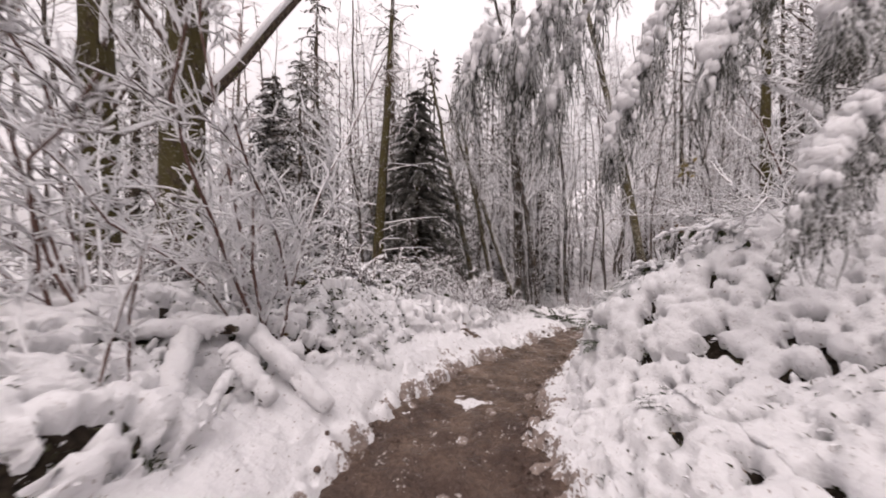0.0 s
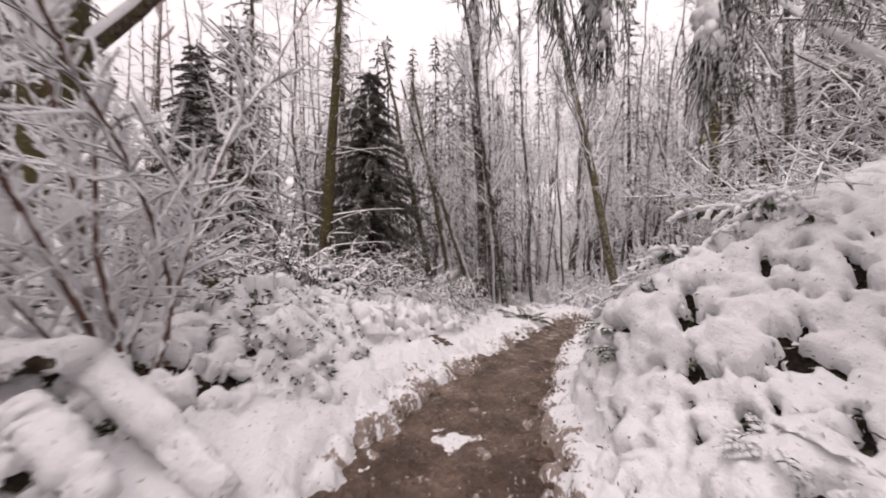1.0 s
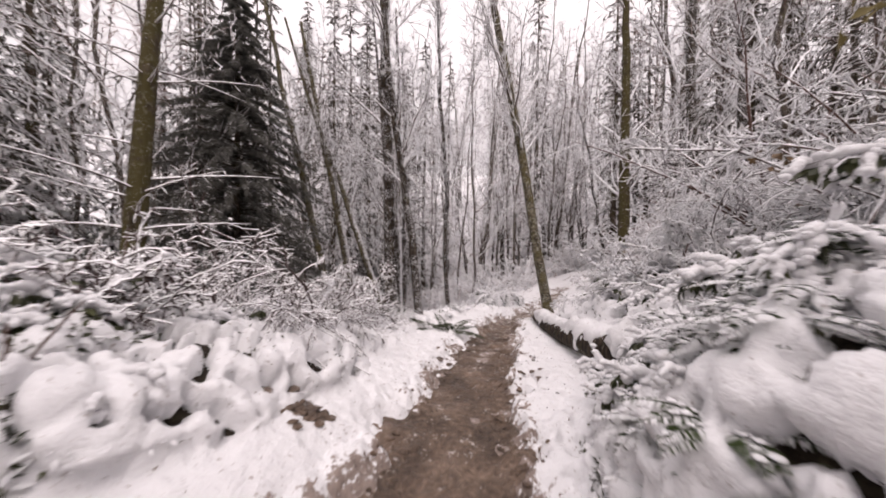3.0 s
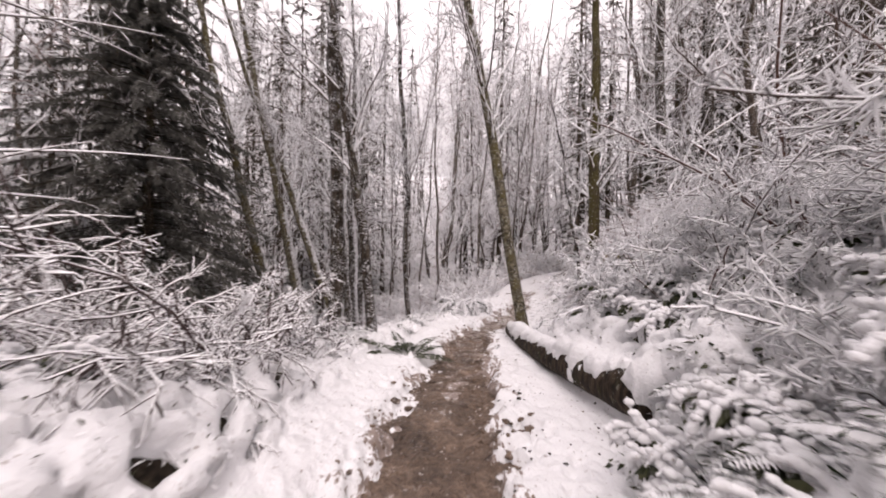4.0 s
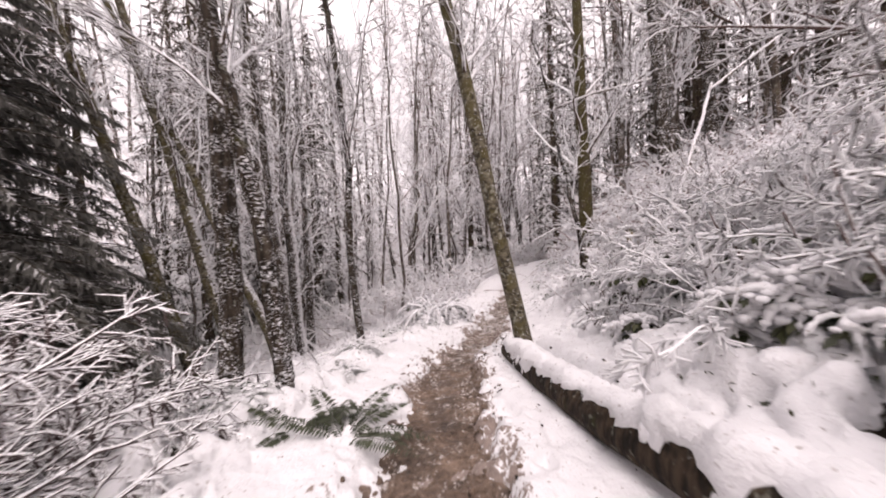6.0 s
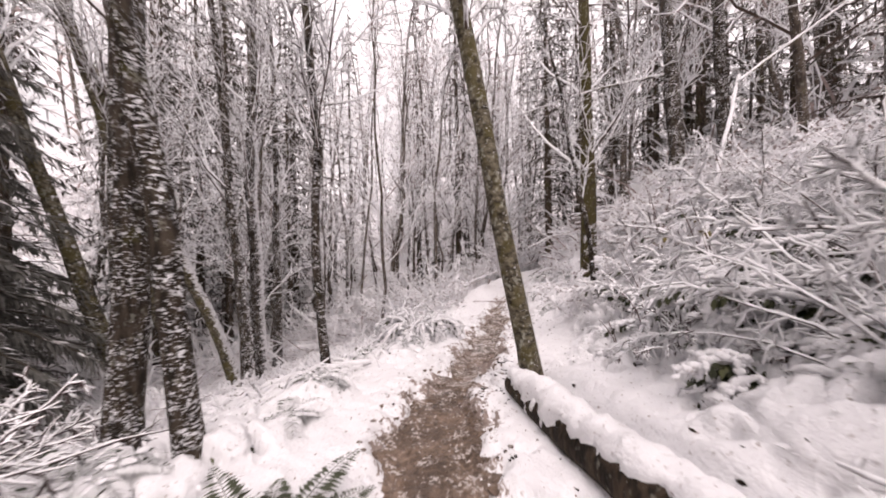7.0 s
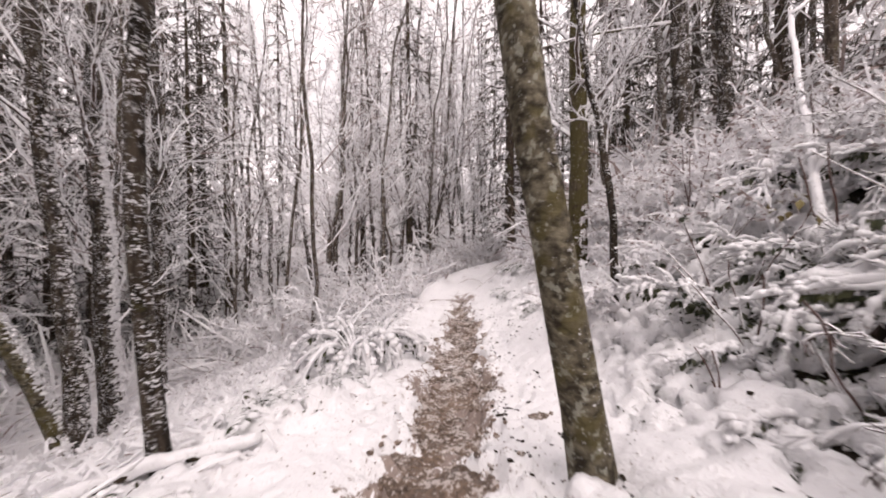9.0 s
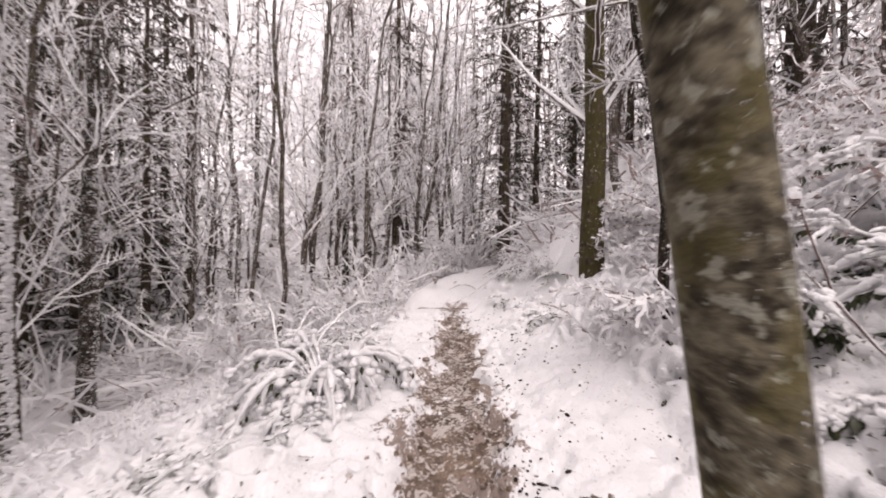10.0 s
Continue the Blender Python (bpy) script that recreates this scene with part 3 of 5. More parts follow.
def pieces(name, P, R, material, parent, split, sides=5):
    """Limbs, boughs or stems: each a part of its own, or joined where they are too far to pick apart."""
    if split:
        for p, r in zip(P, R):
            b = Bag()
            tubes(b, p[None], r[None], sides)
            part(name, b, material, parent)
    else:
        b = Bag()
        strips(b, np.random.default_rng(len(P)), P, R)
        tagged(part(name + "work", b, material, parent), kind="stuff")


def leaf_tree(name, x, y, lean, height, r0, seed, label, bark, limbs=26, twigs=12, low=0.25, snow=120, group="", r1=None, category="tree", limb_len=0.25, z=None, sides=14, lump=0.018, wave=0.03, split=True, side=-1.2, spread=0.9):
    """A bare broadleaved tree: trunk, limbs and snow-laden twigs."""
    rng = np.random.default_rng(seed)
    base = ground_at(x, y) if z is None else z
    tree = thing(name, x, y, base, label, category, group)
    line = trunk_line(rng, x, y, lean, height, 16, wave)
    body = Bag()
    R = trunk_mesh(body, rng, line, r0, r0 * 0.25 if r1 is None else r1, sides)
    part("trunk", body, bark, tree)
    if limbs:
        at, way, f = sprout(rng, line[None], limbs, low, 0.98, 1.1, 0.25)
        L = height * limb_len * (1.15 - f) * rng.uniform(0.5, 1.3, limbs)
        P1 = grow(rng, at, way, L, 6, (0, 0, 0.35), 0.35)
        rr = np.interp(f, np.linspace(0, 1, 16), R) * 0.32
        pieces("limb", P1, taper(limbs, 6, rr, 0.007), LIMB, tree, split)
        at, way, f2 = sprout(rng, P1, twigs, 0.15, 1.0, 0.9, 0.1)
        L2 = rng.uniform(0.35, 1.0, len(at)) * np.repeat(L, twigs) * 0.45
        k = 4 if split else 3
        P2 = grow(rng, at, way, L2, k, (0, 0, 0.05), 0.3)
        fine = Bag()
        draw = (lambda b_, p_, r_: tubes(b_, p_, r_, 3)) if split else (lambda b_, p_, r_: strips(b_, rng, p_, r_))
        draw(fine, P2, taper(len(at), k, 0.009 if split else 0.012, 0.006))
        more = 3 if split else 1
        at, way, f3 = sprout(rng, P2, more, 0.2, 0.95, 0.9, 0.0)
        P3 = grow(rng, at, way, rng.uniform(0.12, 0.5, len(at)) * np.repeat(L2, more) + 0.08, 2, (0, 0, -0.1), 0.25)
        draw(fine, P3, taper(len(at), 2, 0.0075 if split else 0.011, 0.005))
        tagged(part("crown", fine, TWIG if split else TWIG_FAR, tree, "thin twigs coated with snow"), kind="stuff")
    if snow:
        cling = Bag()
        plaster(cling, rng, line, R, snow, min(1.0, 5.0 / height), lump, side, spread)
        tagged(part("snow", cling, SNOW, tree, "snow clinging to the bark"), kind="stuff")
    return tree


def conifer(name, x, y, height, reach, seed, label, needles, bark=BARK_FIR, low=0.06, boughs=130, sprays=26, droop=-0.9, group="", r0=0.16, lean=(0, 0), z=None, width=0.035, split=True, fullness=0.75, long=1.0, limb=LIMB):
    """A conifer: a straight trunk, drooping boughs and hanging sprays."""
    rng = np.random.default_rng(seed)
    base = ground_at(x, y) if z is None else z
    tree = thing(name, x, y, base, label, "conifer", group)
    line = trunk_line(rng, x, y, lean, height, 12, 0.015)
    body = Bag()
    trunk_mesh(body, rng, line, r0, 0.015, 12)
    part("trunk", body, bark, tree)
    f = np.sort(rng.uniform(low, 0.985, boughs))
    seg = np.linspace(0, 1, 12)
    at = np.stack([np.interp(f, seg, line[:, q]) for q in range(3)], -1)
    a = np.arange(boughs) * 2.399 + rng.normal(0, 0.25, boughs)
    way = np.stack([np.cos(a), np.sin(a), np.full(boughs, 0.25)], -1)
    L = reach * (1.03 - f) ** fullness * rng.uniform(0.65, 1.15, boughs)
    P1 = grow(rng, at, way, L, 6, (0, 0, droop), 0.1)
    pieces("bough", P1, taper(boughs, 6, 0.014 + 0.006 * L, 0.005), limb, tree, split, 4)
    at, way, f2 = sprout(rng, P1, sprays, 0.12, 1.0, 0.9, -0.1)
    n = len(at)
    L2 = long * rng.uniform(0.4, 1.0, n) * np.repeat(0.12 + 0.13 * L, sprays) * (1.15 - 0.6 * f2)
    P2 = grow(rng, at, way, L2, 3, (0, 0, -0.6), 0.2)
    green = Bag()
    ribbons(green, rng, P2, width * rng.uniform(0.7, 1.5, n), True)
    tagged(part("foliage", green, needles, tree, "hanging dark green sprays with snow on top"), kind="stuff")
    return tree


def ribbons(bag, rng, P, w, flat=False):
    """Narrow sprays with a raised middle, pointed at the tip, along the lines P."""
    n, k, _ = P.shape
    T = unit(np.gradient(P, axis=1))
    side = unit(np.cross(T, np.array([0, 0, 1.0]) + rng.normal(0, 0.35, (n, 1, 3))))
    up_ = np.cross(side, T)
    f = np.array([0.6, 1.0, 0.8, 0.1]) if k == 4 else np.array([0.7, 1.0, 0.1])
    W = (np.asarray(w)[:, None] * f)[..., None]
    V = np.stack([P + side * W - up_ * W * 0.55, P, P - side * W - up_ * W * 0.55], 2)
    if flat:
        V = V[:, :, ::2]
        i = np.arange(n)[:, None] * k * 2 + np.arange(k - 1)[None, :] * 2
        bag.add(V, np.stack([i, i + 1, i + 3, i + 2], -1).reshape(-1, 4))
        return
    i = np.arange(n)[:, None, None] * k * 3 + np.arange(k - 1)[None, :, None] * 3
    j = np.arange(2)[None, None, :]
    F = np.stack([i + j, i + j + 1, i + j + 4, i + j + 3], -1).reshape(-1, 4)
    bag.add(V, F)


# trees that stand near the trail
leaf_tree("alder_tree", 5.58, 8.70, (-0.15, 0.12), 11, 0.11, 11, "leaning alder with mottled mossy bark and clinging snow beside the footpath", BARK_ALDER, limbs=24, twigs=15, low=0.34, snow=700, r1=0.06, sides=24, lump=0.007, side=-0.75, spread=0.28, wave=0.02)
leaf_tree("alder_tree", 2.22, 10.05, (0.01, 0.06), 12, 0.128, 12, "thick dark alder trunk plastered with snow beside the hollow", BARK_SNOWY, limbs=20, twigs=13, low=0.34, snow=420, r1=0.08, sides=20, lump=0.006)
leaf_tree("alder_tree", 2.65, 9.1, (-0.12, 0.07), 10, 0.085, 13, "slender leaning alder stem plastered with snow", BARK_SNOWY, limbs=24, twigs=15, low=0.3, snow=350, r1=0.04, lump=0.005)
leaf_tree("alder_tree", 4.14, 10.9, (-0.03, 0.03), 10, 0.062, 14, "slim straight alder with a forked top and snow flecked bark", BARK_SNOWY, limbs=24, twigs=15, low=0.3, snow=200, r1=0.03, lump=0.007, side=2.3, spread=0.7)
leaf_tree("alder_tree", 2.9, 15.9, (-0.21, -0.1), 11, 0.18, 15, "leaning alder on the slope with snow along its upper side", BARK_ALDER, limbs=15, twigs=9, low=0.36, snow=1800, lump=0.022, side=-0.6, spread=0.38)
leaf_tree("alder_tree", 3.75, 15.3, (-0.33, 0.0), 11, 0.135, 16, "strongly leaning alder on the slope with snow along its upper side", BARK_ALDER, limbs=15, twigs=9, low=0.36, snow=1800, lump=0.022, side=-0.6, spread=0.38)
leaf_tree("alder_tree", 4.14, 15.4, (0.0, 0.06), 13, 0.16, 17, "upright alder on the slope with dark snow flecked bark", BARK_SNOWY, limbs=15, twigs=9, low=0.36, snow=1800, lump=0.022, side=-0.6, spread=0.38)
leaf_tree("alder_tree", 3.8, 14.75, (-0.07, 0.03), 12, 0.13, 18, "slightly curved alder on the slope with dark bark", BARK_SNOWY, limbs=15, twigs=9, low=0.36, snow=700, lump=0.015, side=-0.6, spread=0.5)
leaf_tree("alder_tree", 5.0, 17.6, (0.0, 0.03), 13, 0.15, 19, "upright alder in the hollow with dark bark", BARK_SNOWY, limbs=15, twigs=9, low=0.36, snow=700, lump=0.015, side=-0.6, spread=0.5)
leaf_tree("alder_tree", 1.9, 15.8, (-0.21, -0.15), 12, 0.16, 20, "leaning grey alder beyond the thicket", BARK_ALDER, limbs=15, twigs=9, low=0.36, snow=100)
leaf_tree("alder_tree", 10.2, 10.35, (0.0, 0.02), 14, 0.19, 21, "straight tree with a moss green trunk below the slope", BARK_MOSS, limbs=24, twigs=15, low=0.2, snow=60)
leaf_tree("alder_tree", 11.0, 8.85, (0.03, 0.03), 14, 0.17, 22, "dark snow flecked tree on the slope", BARK_SNOWY, limbs=24, twigs=15, low=0.2, snow=160)
leaf_tree("alder_tree", 12.4, 8.4, (0.02, 0.02), 14, 0.15, 23, "dark tree on the slope with snow on its bark", BARK_SNOWY, limbs=24, twigs=15, low=0.2, snow=120)
maple = leaf_tree("maple_tree", -6.2, 7.9, (0.05, -0.05), 13, 0.48, 24, "stout old maple with dark olive mossy bark", BARK_MOSS, limbs=24, twigs=14, low=0.2, snow=60, r1=0.25, sides=20)
leaf_tree("maple_tree", -8.6, 8.4, (-0.02, -0.03), 13, 0.42, 25, "old maple with dark olive mossy bark behind the shrubs", BARK_MOSS, limbs=24, twigs=14, low=0.2, snow=60, r1=0.22, sides=20)
leaf_tree("maple_tree", -10.5, 6.5, (0.02, 0.0), 13, 0.36, 26, "old maple with dark mossy bark in the wood", BARK_MOSS, limbs=24, twigs=12, low=0.2, snow=40, r1=0.2, sides=16)
conifer("fir_tree", -2.0, 9.75, 13, 2.2, 31, "tall fir, bare olive brown trunk, thin snowy lower branches", CEDAR, BARK_MOSS, low=0.12, boughs=70, sprays=6, droop=-0.25, r0=0.185, lean=(0.04, 0.08), width=0.012)
conifer("spruce_tree", -1.15, 14.7, 11.0, 3.9, 32, "dense dark green spruce with light snow on its boughs", SPRUCE, boughs=430, sprays=220, r0=0.17, width=0.0125, long=0.95, limb=NEEDLE_LIMB, fullness=0.7)
conifer("cedar_tree", -7.6, 14.8, 9.6, 3.2, 33, "dense dark cedar with drooping snow tipped boughs", CEDAR_DARK, boughs=290, sprays=200, r0=0.2, width=0.018, long=1.0, limb=NEEDLE_LIMB)
# the maple's heavy side limb
limb_line = np.array([(0.1, -0.2, 3.4), (0.6, -0.1, 4.2), (1.3, 0.0, 5.0), (2.2, 0.1, 6.2), (3.2, 0.2, 7.4)])
limb_bag, limb_snow = Bag(), Bag()
tubes(limb_bag, limb_line[None], np.array([[0.15, 0.13, 0.11, 0.09, 0.06]]), 12)
tubes(limb_snow, limb_line[None] + np.array([-0.06, -0.07, 0.05]), np.array([[0.09, 0.115, 0.095, 0.085, 0.06]]), 10)
part("limb", limb_bag, BARK_FIR, maple)
part("snow", limb_snow, SNOW, maple, "thick snow lying along the side limb")
hemlock = conifer("hemlock_tree", -3.4, 16.4, 9.5, 2.7, 35, "frosted hemlock with thin drooping boughs behind the spruce", CEDAR, boughs=170, sprays=70, r0=0.15, width=0.016, long=0.9)
for x, y, turn in ((-5.6, 13.0, 70), (-6.3, 17.2, 160), (-4.9, 19.6, 250), (-9.9, 12.4, 30)):
    copy_thing(hemlock, pose(x, y, ground_at(x, y) - 0.05, 0, 0, turn))
# ---- the wood further off ----
def wood_models():
    rng = np.random.default_rng(5)
    models = []
    for q in range(6):
        lean = tuple(rng.normal(0, 0.06, 2))
        models.append(leaf_tree("alder_tree", 0, 0, lean, rng.uniform(11, 15), rng.uniform(0.05, 0.095), 60 + q, "slender bare alder with snow covered twigs in the wood", BARK_WOOD, limbs=28, twigs=9, low=0.16, snow=0, group="alders in the wood", z=0, sides=8, limb_len=0.24, wave=0.08, split=False))
    for q in range(3):
        models.append(conifer("fir_tree", 0, 0, rng.uniform(13, 17), rng.uniform(1.8, 2.6), 70 + q, "tall dark fir with snow covered boughs in the wood", CEDAR if q else CEDAR_DARK, low=0.03, boughs=130, sprays=34, group="firs in the wood", r0=0.15, z=0, width=0.018, split=False, long=1.1))
    return models


MODELS = wood_models()
spots = []
rng = np.random.default_rng(9)
# stands of trees by the stretch of the plan: middle, spread, how many, share of firs
# the last three stands are unseen, added to shade the ground at the start
for cx, cy, sx, sy, many, firs in ((9, 19, 4, 4, 16, 0.0), (3, 20, 4, 4, 10, 0.1), (15, 16, 4, 3, 9, 0.2), (17, 9, 3.0, 4, 10, 0.3), (-5, 17, 5, 4, 10, 0.4), (-12, 12, 4, 6, 10, 0.4), (10, 2, 4, 3, 6, 0.2), (20, 24, 8, 7, 18, 0.25), (5, 30, 12, 6, 18, 0.2), (24, 10, 5, 8, 12, 0.4), (15.5, 18.0, 3, 2.5, 13, 0.1), (-1, -8, 6, 3, 10, 0.5), (-10, 0, 3, 4, 7, 0.4), (9, -5, 4, 3, 6, 0.4)):
    for _ in range(many):
        fir = rng.uniform() < firs
        for _try in range(20):
            x, y = rng.normal(cx, sx * 0.6), rng.normal(cy, sy * 0.6)
            s, u, z, half = (float(v[0]) for v in along(np.array([x]), np.array([y])))
            if abs(u) > 2.6 and min([9] + [math.hypot(x - a, y - b) for a, b, _, _ in spots]) > 0.7 and math.hypot(x - 3, y - 6) > 6.2 and (math.hypot(x - 4, y - 9) > 11 or not fir):
                spots.append((x, y, fir, rng.integers(100)))
                break
for x, y in ((15.0, 14.6), (17.5, 16.2), (1.0, 23.5), (4.6, 26.0), (11.0, 25.5), (18.0, 13.2), (6.2, 24.0), (2.2, 20.0), (4.5, 23.5), (6.0, 25.2), (2.6, 24.0), (7.6, 25.5), (16.5, 11.0), (19.0, 12.0), (17.2, 14.4), (21.5, 13.2), (-3.0, 20.0), (-0.5, 19.2), (15.5, 7.4), (17.5, 9.2), (19.5, 7.0), (15.4, 4.6), (18.4, 4.6), (13.6, 5.6), (21.0, 10.5), (20.0, 14.0)):
    spots.append((x, y, True, int(rng.integers(100))))
for x, y in ((4.2, 21.5), (5.2, 22.4), (3.4, 22.8), (6.5, 21.9), (2.4, 21.4), (7.4, 24.2)):
    spots.append((x, y, True, 0))
for q in range(50):
    for _try in range(20):
        a, d = rng.uniform(0.0, 1.75), rng.uniform(11, 27)
        x, y = 4.5 + math.cos(a) * d, 8 + math.sin(a) * d
        s, u, z, half = (float(v[0]) for v in along(np.array([x]), np.array([y])))
        if (u > 3.2 or u < -4.5) and min(math.hypot(x - a_, y - b_) for a_, b_, _, _ in spots) > 0.75:
            spots.append((x, y, bool(u > 4.5 and d > 12 and rng.uniform() < 0.55), int(rng.integers(100))))
            break
for x, y in ((-3.4, 13.4), (-3.6, 16.0), (-4.6, 14.2), (-4.9, 17.0), (-2.7, 18.5), (-5.9, 18.0), (12.8, 10.4), (13.6, 7.6), (11.9, 7.2), (14.4, 9.4), (12.6, 5.8), (13.9, 11.4)):
    spots.append((x, y, False, int(rng.integers(100))))
first = {}
for x, y, fir, pick in spots:
    model = MODELS[6 + pick % 3] if fir else MODELS[pick % 6]
    size = rng.uniform(0.8, 1.2)
    m = pose(x, y, ground_at(x, y) - 0.05, 0, 0, rng.uniform(0, 360)) @ Matrix.Scale(size, 4)
    if model not in first:
        first[model] = 1
        model.matrix_basis = pose(x, y, ground_at(x, y) - 0.05, 0, 0, rng.uniform(0, 360))
    else:
        copy_thing(model, m)


def far_woods():
    """The edge of the forest all round, too far to tell its trees apart."""
    rng = np.random.default_rng(77)
    n = 240
    a, d = rng.uniform(0, 2 * math.pi, n), rng.uniform(27, 60, n)
    x, y = 5 + np.cos(a) * d, 8 + np.sin(a) * d
    z = land(x, y)
    start = np.stack([x, y, z - 0.3], -1)
    P = grow(rng, start, np.stack([rng.normal(0, 0.05, n), rng.normal(0, 0.05, n), np.ones(n)], -1), rng.uniform(13, 22, n), 5, (0, 0, 0), 0.04)
    stems = Bag()
    tubes(stems, P, taper(n, 5, rng.uniform(0.1, 0.25, n), 0.04), 6)
    tagged(new("far_trunks", stems.mesh("far_trunks", BARK_WOOD)), "distant dark tree trunks at the edge of the wood", "distant trees", kind="stuff")
    at, way, f = sprout(rng, P, 50, 0.08, 1.0, 1.6, 0.1)
    P2 = grow(rng, at, way, rng.uniform(0.8, 2.8, len(at)) * (1.2 - f), 3, (0, 0, -0.3), 0.3)
    twig = Bag()
    ribbons(twig, rng, P2, rng.uniform(0.05, 0.15, len(at)))
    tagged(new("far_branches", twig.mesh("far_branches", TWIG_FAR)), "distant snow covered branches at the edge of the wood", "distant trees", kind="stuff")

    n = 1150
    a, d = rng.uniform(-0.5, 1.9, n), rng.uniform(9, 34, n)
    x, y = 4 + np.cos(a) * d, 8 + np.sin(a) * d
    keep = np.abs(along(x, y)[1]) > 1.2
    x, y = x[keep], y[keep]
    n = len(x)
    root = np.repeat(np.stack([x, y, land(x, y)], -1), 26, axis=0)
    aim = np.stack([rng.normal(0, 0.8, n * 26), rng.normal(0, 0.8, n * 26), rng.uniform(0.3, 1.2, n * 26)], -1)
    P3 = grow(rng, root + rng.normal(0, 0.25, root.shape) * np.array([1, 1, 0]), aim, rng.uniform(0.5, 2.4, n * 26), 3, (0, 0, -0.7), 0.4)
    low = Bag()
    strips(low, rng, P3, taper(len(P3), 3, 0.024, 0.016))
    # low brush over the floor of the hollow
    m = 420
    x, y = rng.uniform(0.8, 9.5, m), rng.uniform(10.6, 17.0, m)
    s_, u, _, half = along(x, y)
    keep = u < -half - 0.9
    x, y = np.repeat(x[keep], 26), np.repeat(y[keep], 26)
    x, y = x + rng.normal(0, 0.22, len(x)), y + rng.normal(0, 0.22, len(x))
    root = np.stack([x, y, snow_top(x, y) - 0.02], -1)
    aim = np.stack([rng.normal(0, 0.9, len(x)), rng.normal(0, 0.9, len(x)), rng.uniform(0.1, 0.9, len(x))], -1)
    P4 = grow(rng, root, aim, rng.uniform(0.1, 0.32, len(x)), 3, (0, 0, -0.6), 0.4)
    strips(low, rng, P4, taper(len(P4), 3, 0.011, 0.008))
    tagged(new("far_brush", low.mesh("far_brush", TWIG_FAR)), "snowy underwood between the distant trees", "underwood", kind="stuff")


far_woods()
# ---- shrubs beside the trail ----
def clear_of_trail(P, x, y):
    """Which lines keep clear of the way along the trail."""
    X, Y = P[..., 0] + x, P[..., 1] + y
    s, u, z, half = along(X, Y)
    free = np.maximum(half, 0.3) + 0.35 + 0.35 * ease(s, 3, 7) * (u < 0)
    return (np.abs(u) > free).all(axis=1)


def shrub(name, x, y, label, seed, stems=14, height=1.6, spread=0.7, arch=-0.4, each=(10, 5), radius=0.012, group="", base=0.15, twig=TWIG, category="shrub", lean=(0, 0), fine=0.008, z=None, short=0.24, wild=0.5, split=True, stem=None):
    rng = np.random.default_rng(seed)
    # joined shrubs take the twig colour paled for haze
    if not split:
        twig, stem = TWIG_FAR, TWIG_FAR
    zb = float(snow_top(np.array([x]), np.array([y]))[0]) - 0.08 if z is None else z
    ob = thing(name, x, y, zb, label, category, group)
    a = rng.uniform(0, 2 * math.pi, stems)
    r = rng.uniform(0, base, stems)
    start = np.stack([np.cos(a) * r, np.sin(a) * r, np.full(stems, -0.05)], -1)
    way = np.stack([np.cos(a) * spread * rng.uniform(0.3, 1.2, stems) + lean[0], np.sin(a) * spread * rng.uniform(0.3, 1.2, stems) + lean[1], np.ones(stems)], -1)
    L = height * rng.uniform(0.6, 1.25, stems)
    P = grow(rng, start, way, L, 7, (0, 0, arch), wild)
    ok = clear_of_trail(P, x, y)
    if not ok.any():
        ok[0] = True
    P, L = P[ok], L[ok]
    pieces("stem", P, taper(len(P), 7, radius * rng.uniform(0.8, 1.4, len(P)), fine), stem or LIMB, ob, split)
    at, way, f = sprout(rng, P, each[0], 0.2, 1.0, 0.9, 0.15)
    L2 = np.repeat(L, each[0]) * short * rng.uniform(0.4, 1.1, len(at)) * (1.15 - 0.6 * f)
    P2 = grow(rng, at, way, L2, 4, (0, 0, arch * 0.6), wild)
    ok = clear_of_trail(P2, x, y)
    P2, L2 = P2[ok], L2[ok]
    t = Bag()
    draw = (lambda p_, r_: tubes(t, p_, r_, 3)) if split else (lambda p_, r_: strips(t, rng, p_, r_))
    draw(P2, taper(len(P2), 4, fine * 1.35, fine))
    at, way, f = sprout(rng, P2, each[1], 0.15, 1.0, 0.9, 0.05)
    P3 = grow(rng, at, way, np.repeat(L2, each[1]) * rng.uniform(0.2, 0.5, len(at)) + 0.03, 2, (0, 0, arch * 0.4), wild)
    P3 = P3[clear_of_trail(P3, x, y)]
    draw(P3, taper(len(P3), 2, fine * 1.1, fine * 0.75))
    tagged(part("crown", t, twig, ob, "fine twigs thick with snow"), kind="stuff")
    return ob


def thicket(name, cells, label, seed, many, height, arch=-0.7, radius=0.011, each=(9, 5), group="", fine=0.008, split=False, stems=12, short=0.24, twig=TWIG, clear=0.6, spread=1.0, wild=0.5, stem=None):
    """Several arching shrubs spread over a stretch of the plan (x0, x1, y0, y1)."""
    rng = np.random.default_rng(seed)
    x0, x1, y0, y1 = cells
    for q in range(many):
        x, y = rng.uniform(x0, x1), rng.uniform(y0, y1)
        _, u, _, half = along(np.array([x]), np.array([y]))
        if abs(u[0]) < half[0] + clear:
            continue
        shrub(name, x, y, label, seed * 100 + q, stems, height * rng.uniform(0.75, 1.25), spread, arch, each, radius, group, base=0.3, fine=fine, split=split, short=short, twig=twig, wild=wild, stem=stem)


# the multi-stemmed hazel and the tall twiggy shrubs on the left bank
shrub("hazel_shrub", -1.68, 3.1, "tall many-stemmed hazel with snow on every twig", 201, 14, 2.9, 0.28, 0.25, (18, 6), 0.018, base=0.16, fine=0.0095, stem=HAZEL)
shrub("hazel_shrub", -2.9, 2.7, "tall leafless shrub with thick snow on its arching stems", 202, 8, 2.2, 0.5, -0.2, (16, 5), 0.016, base=0.25, fine=0.010, stem=HAZEL)
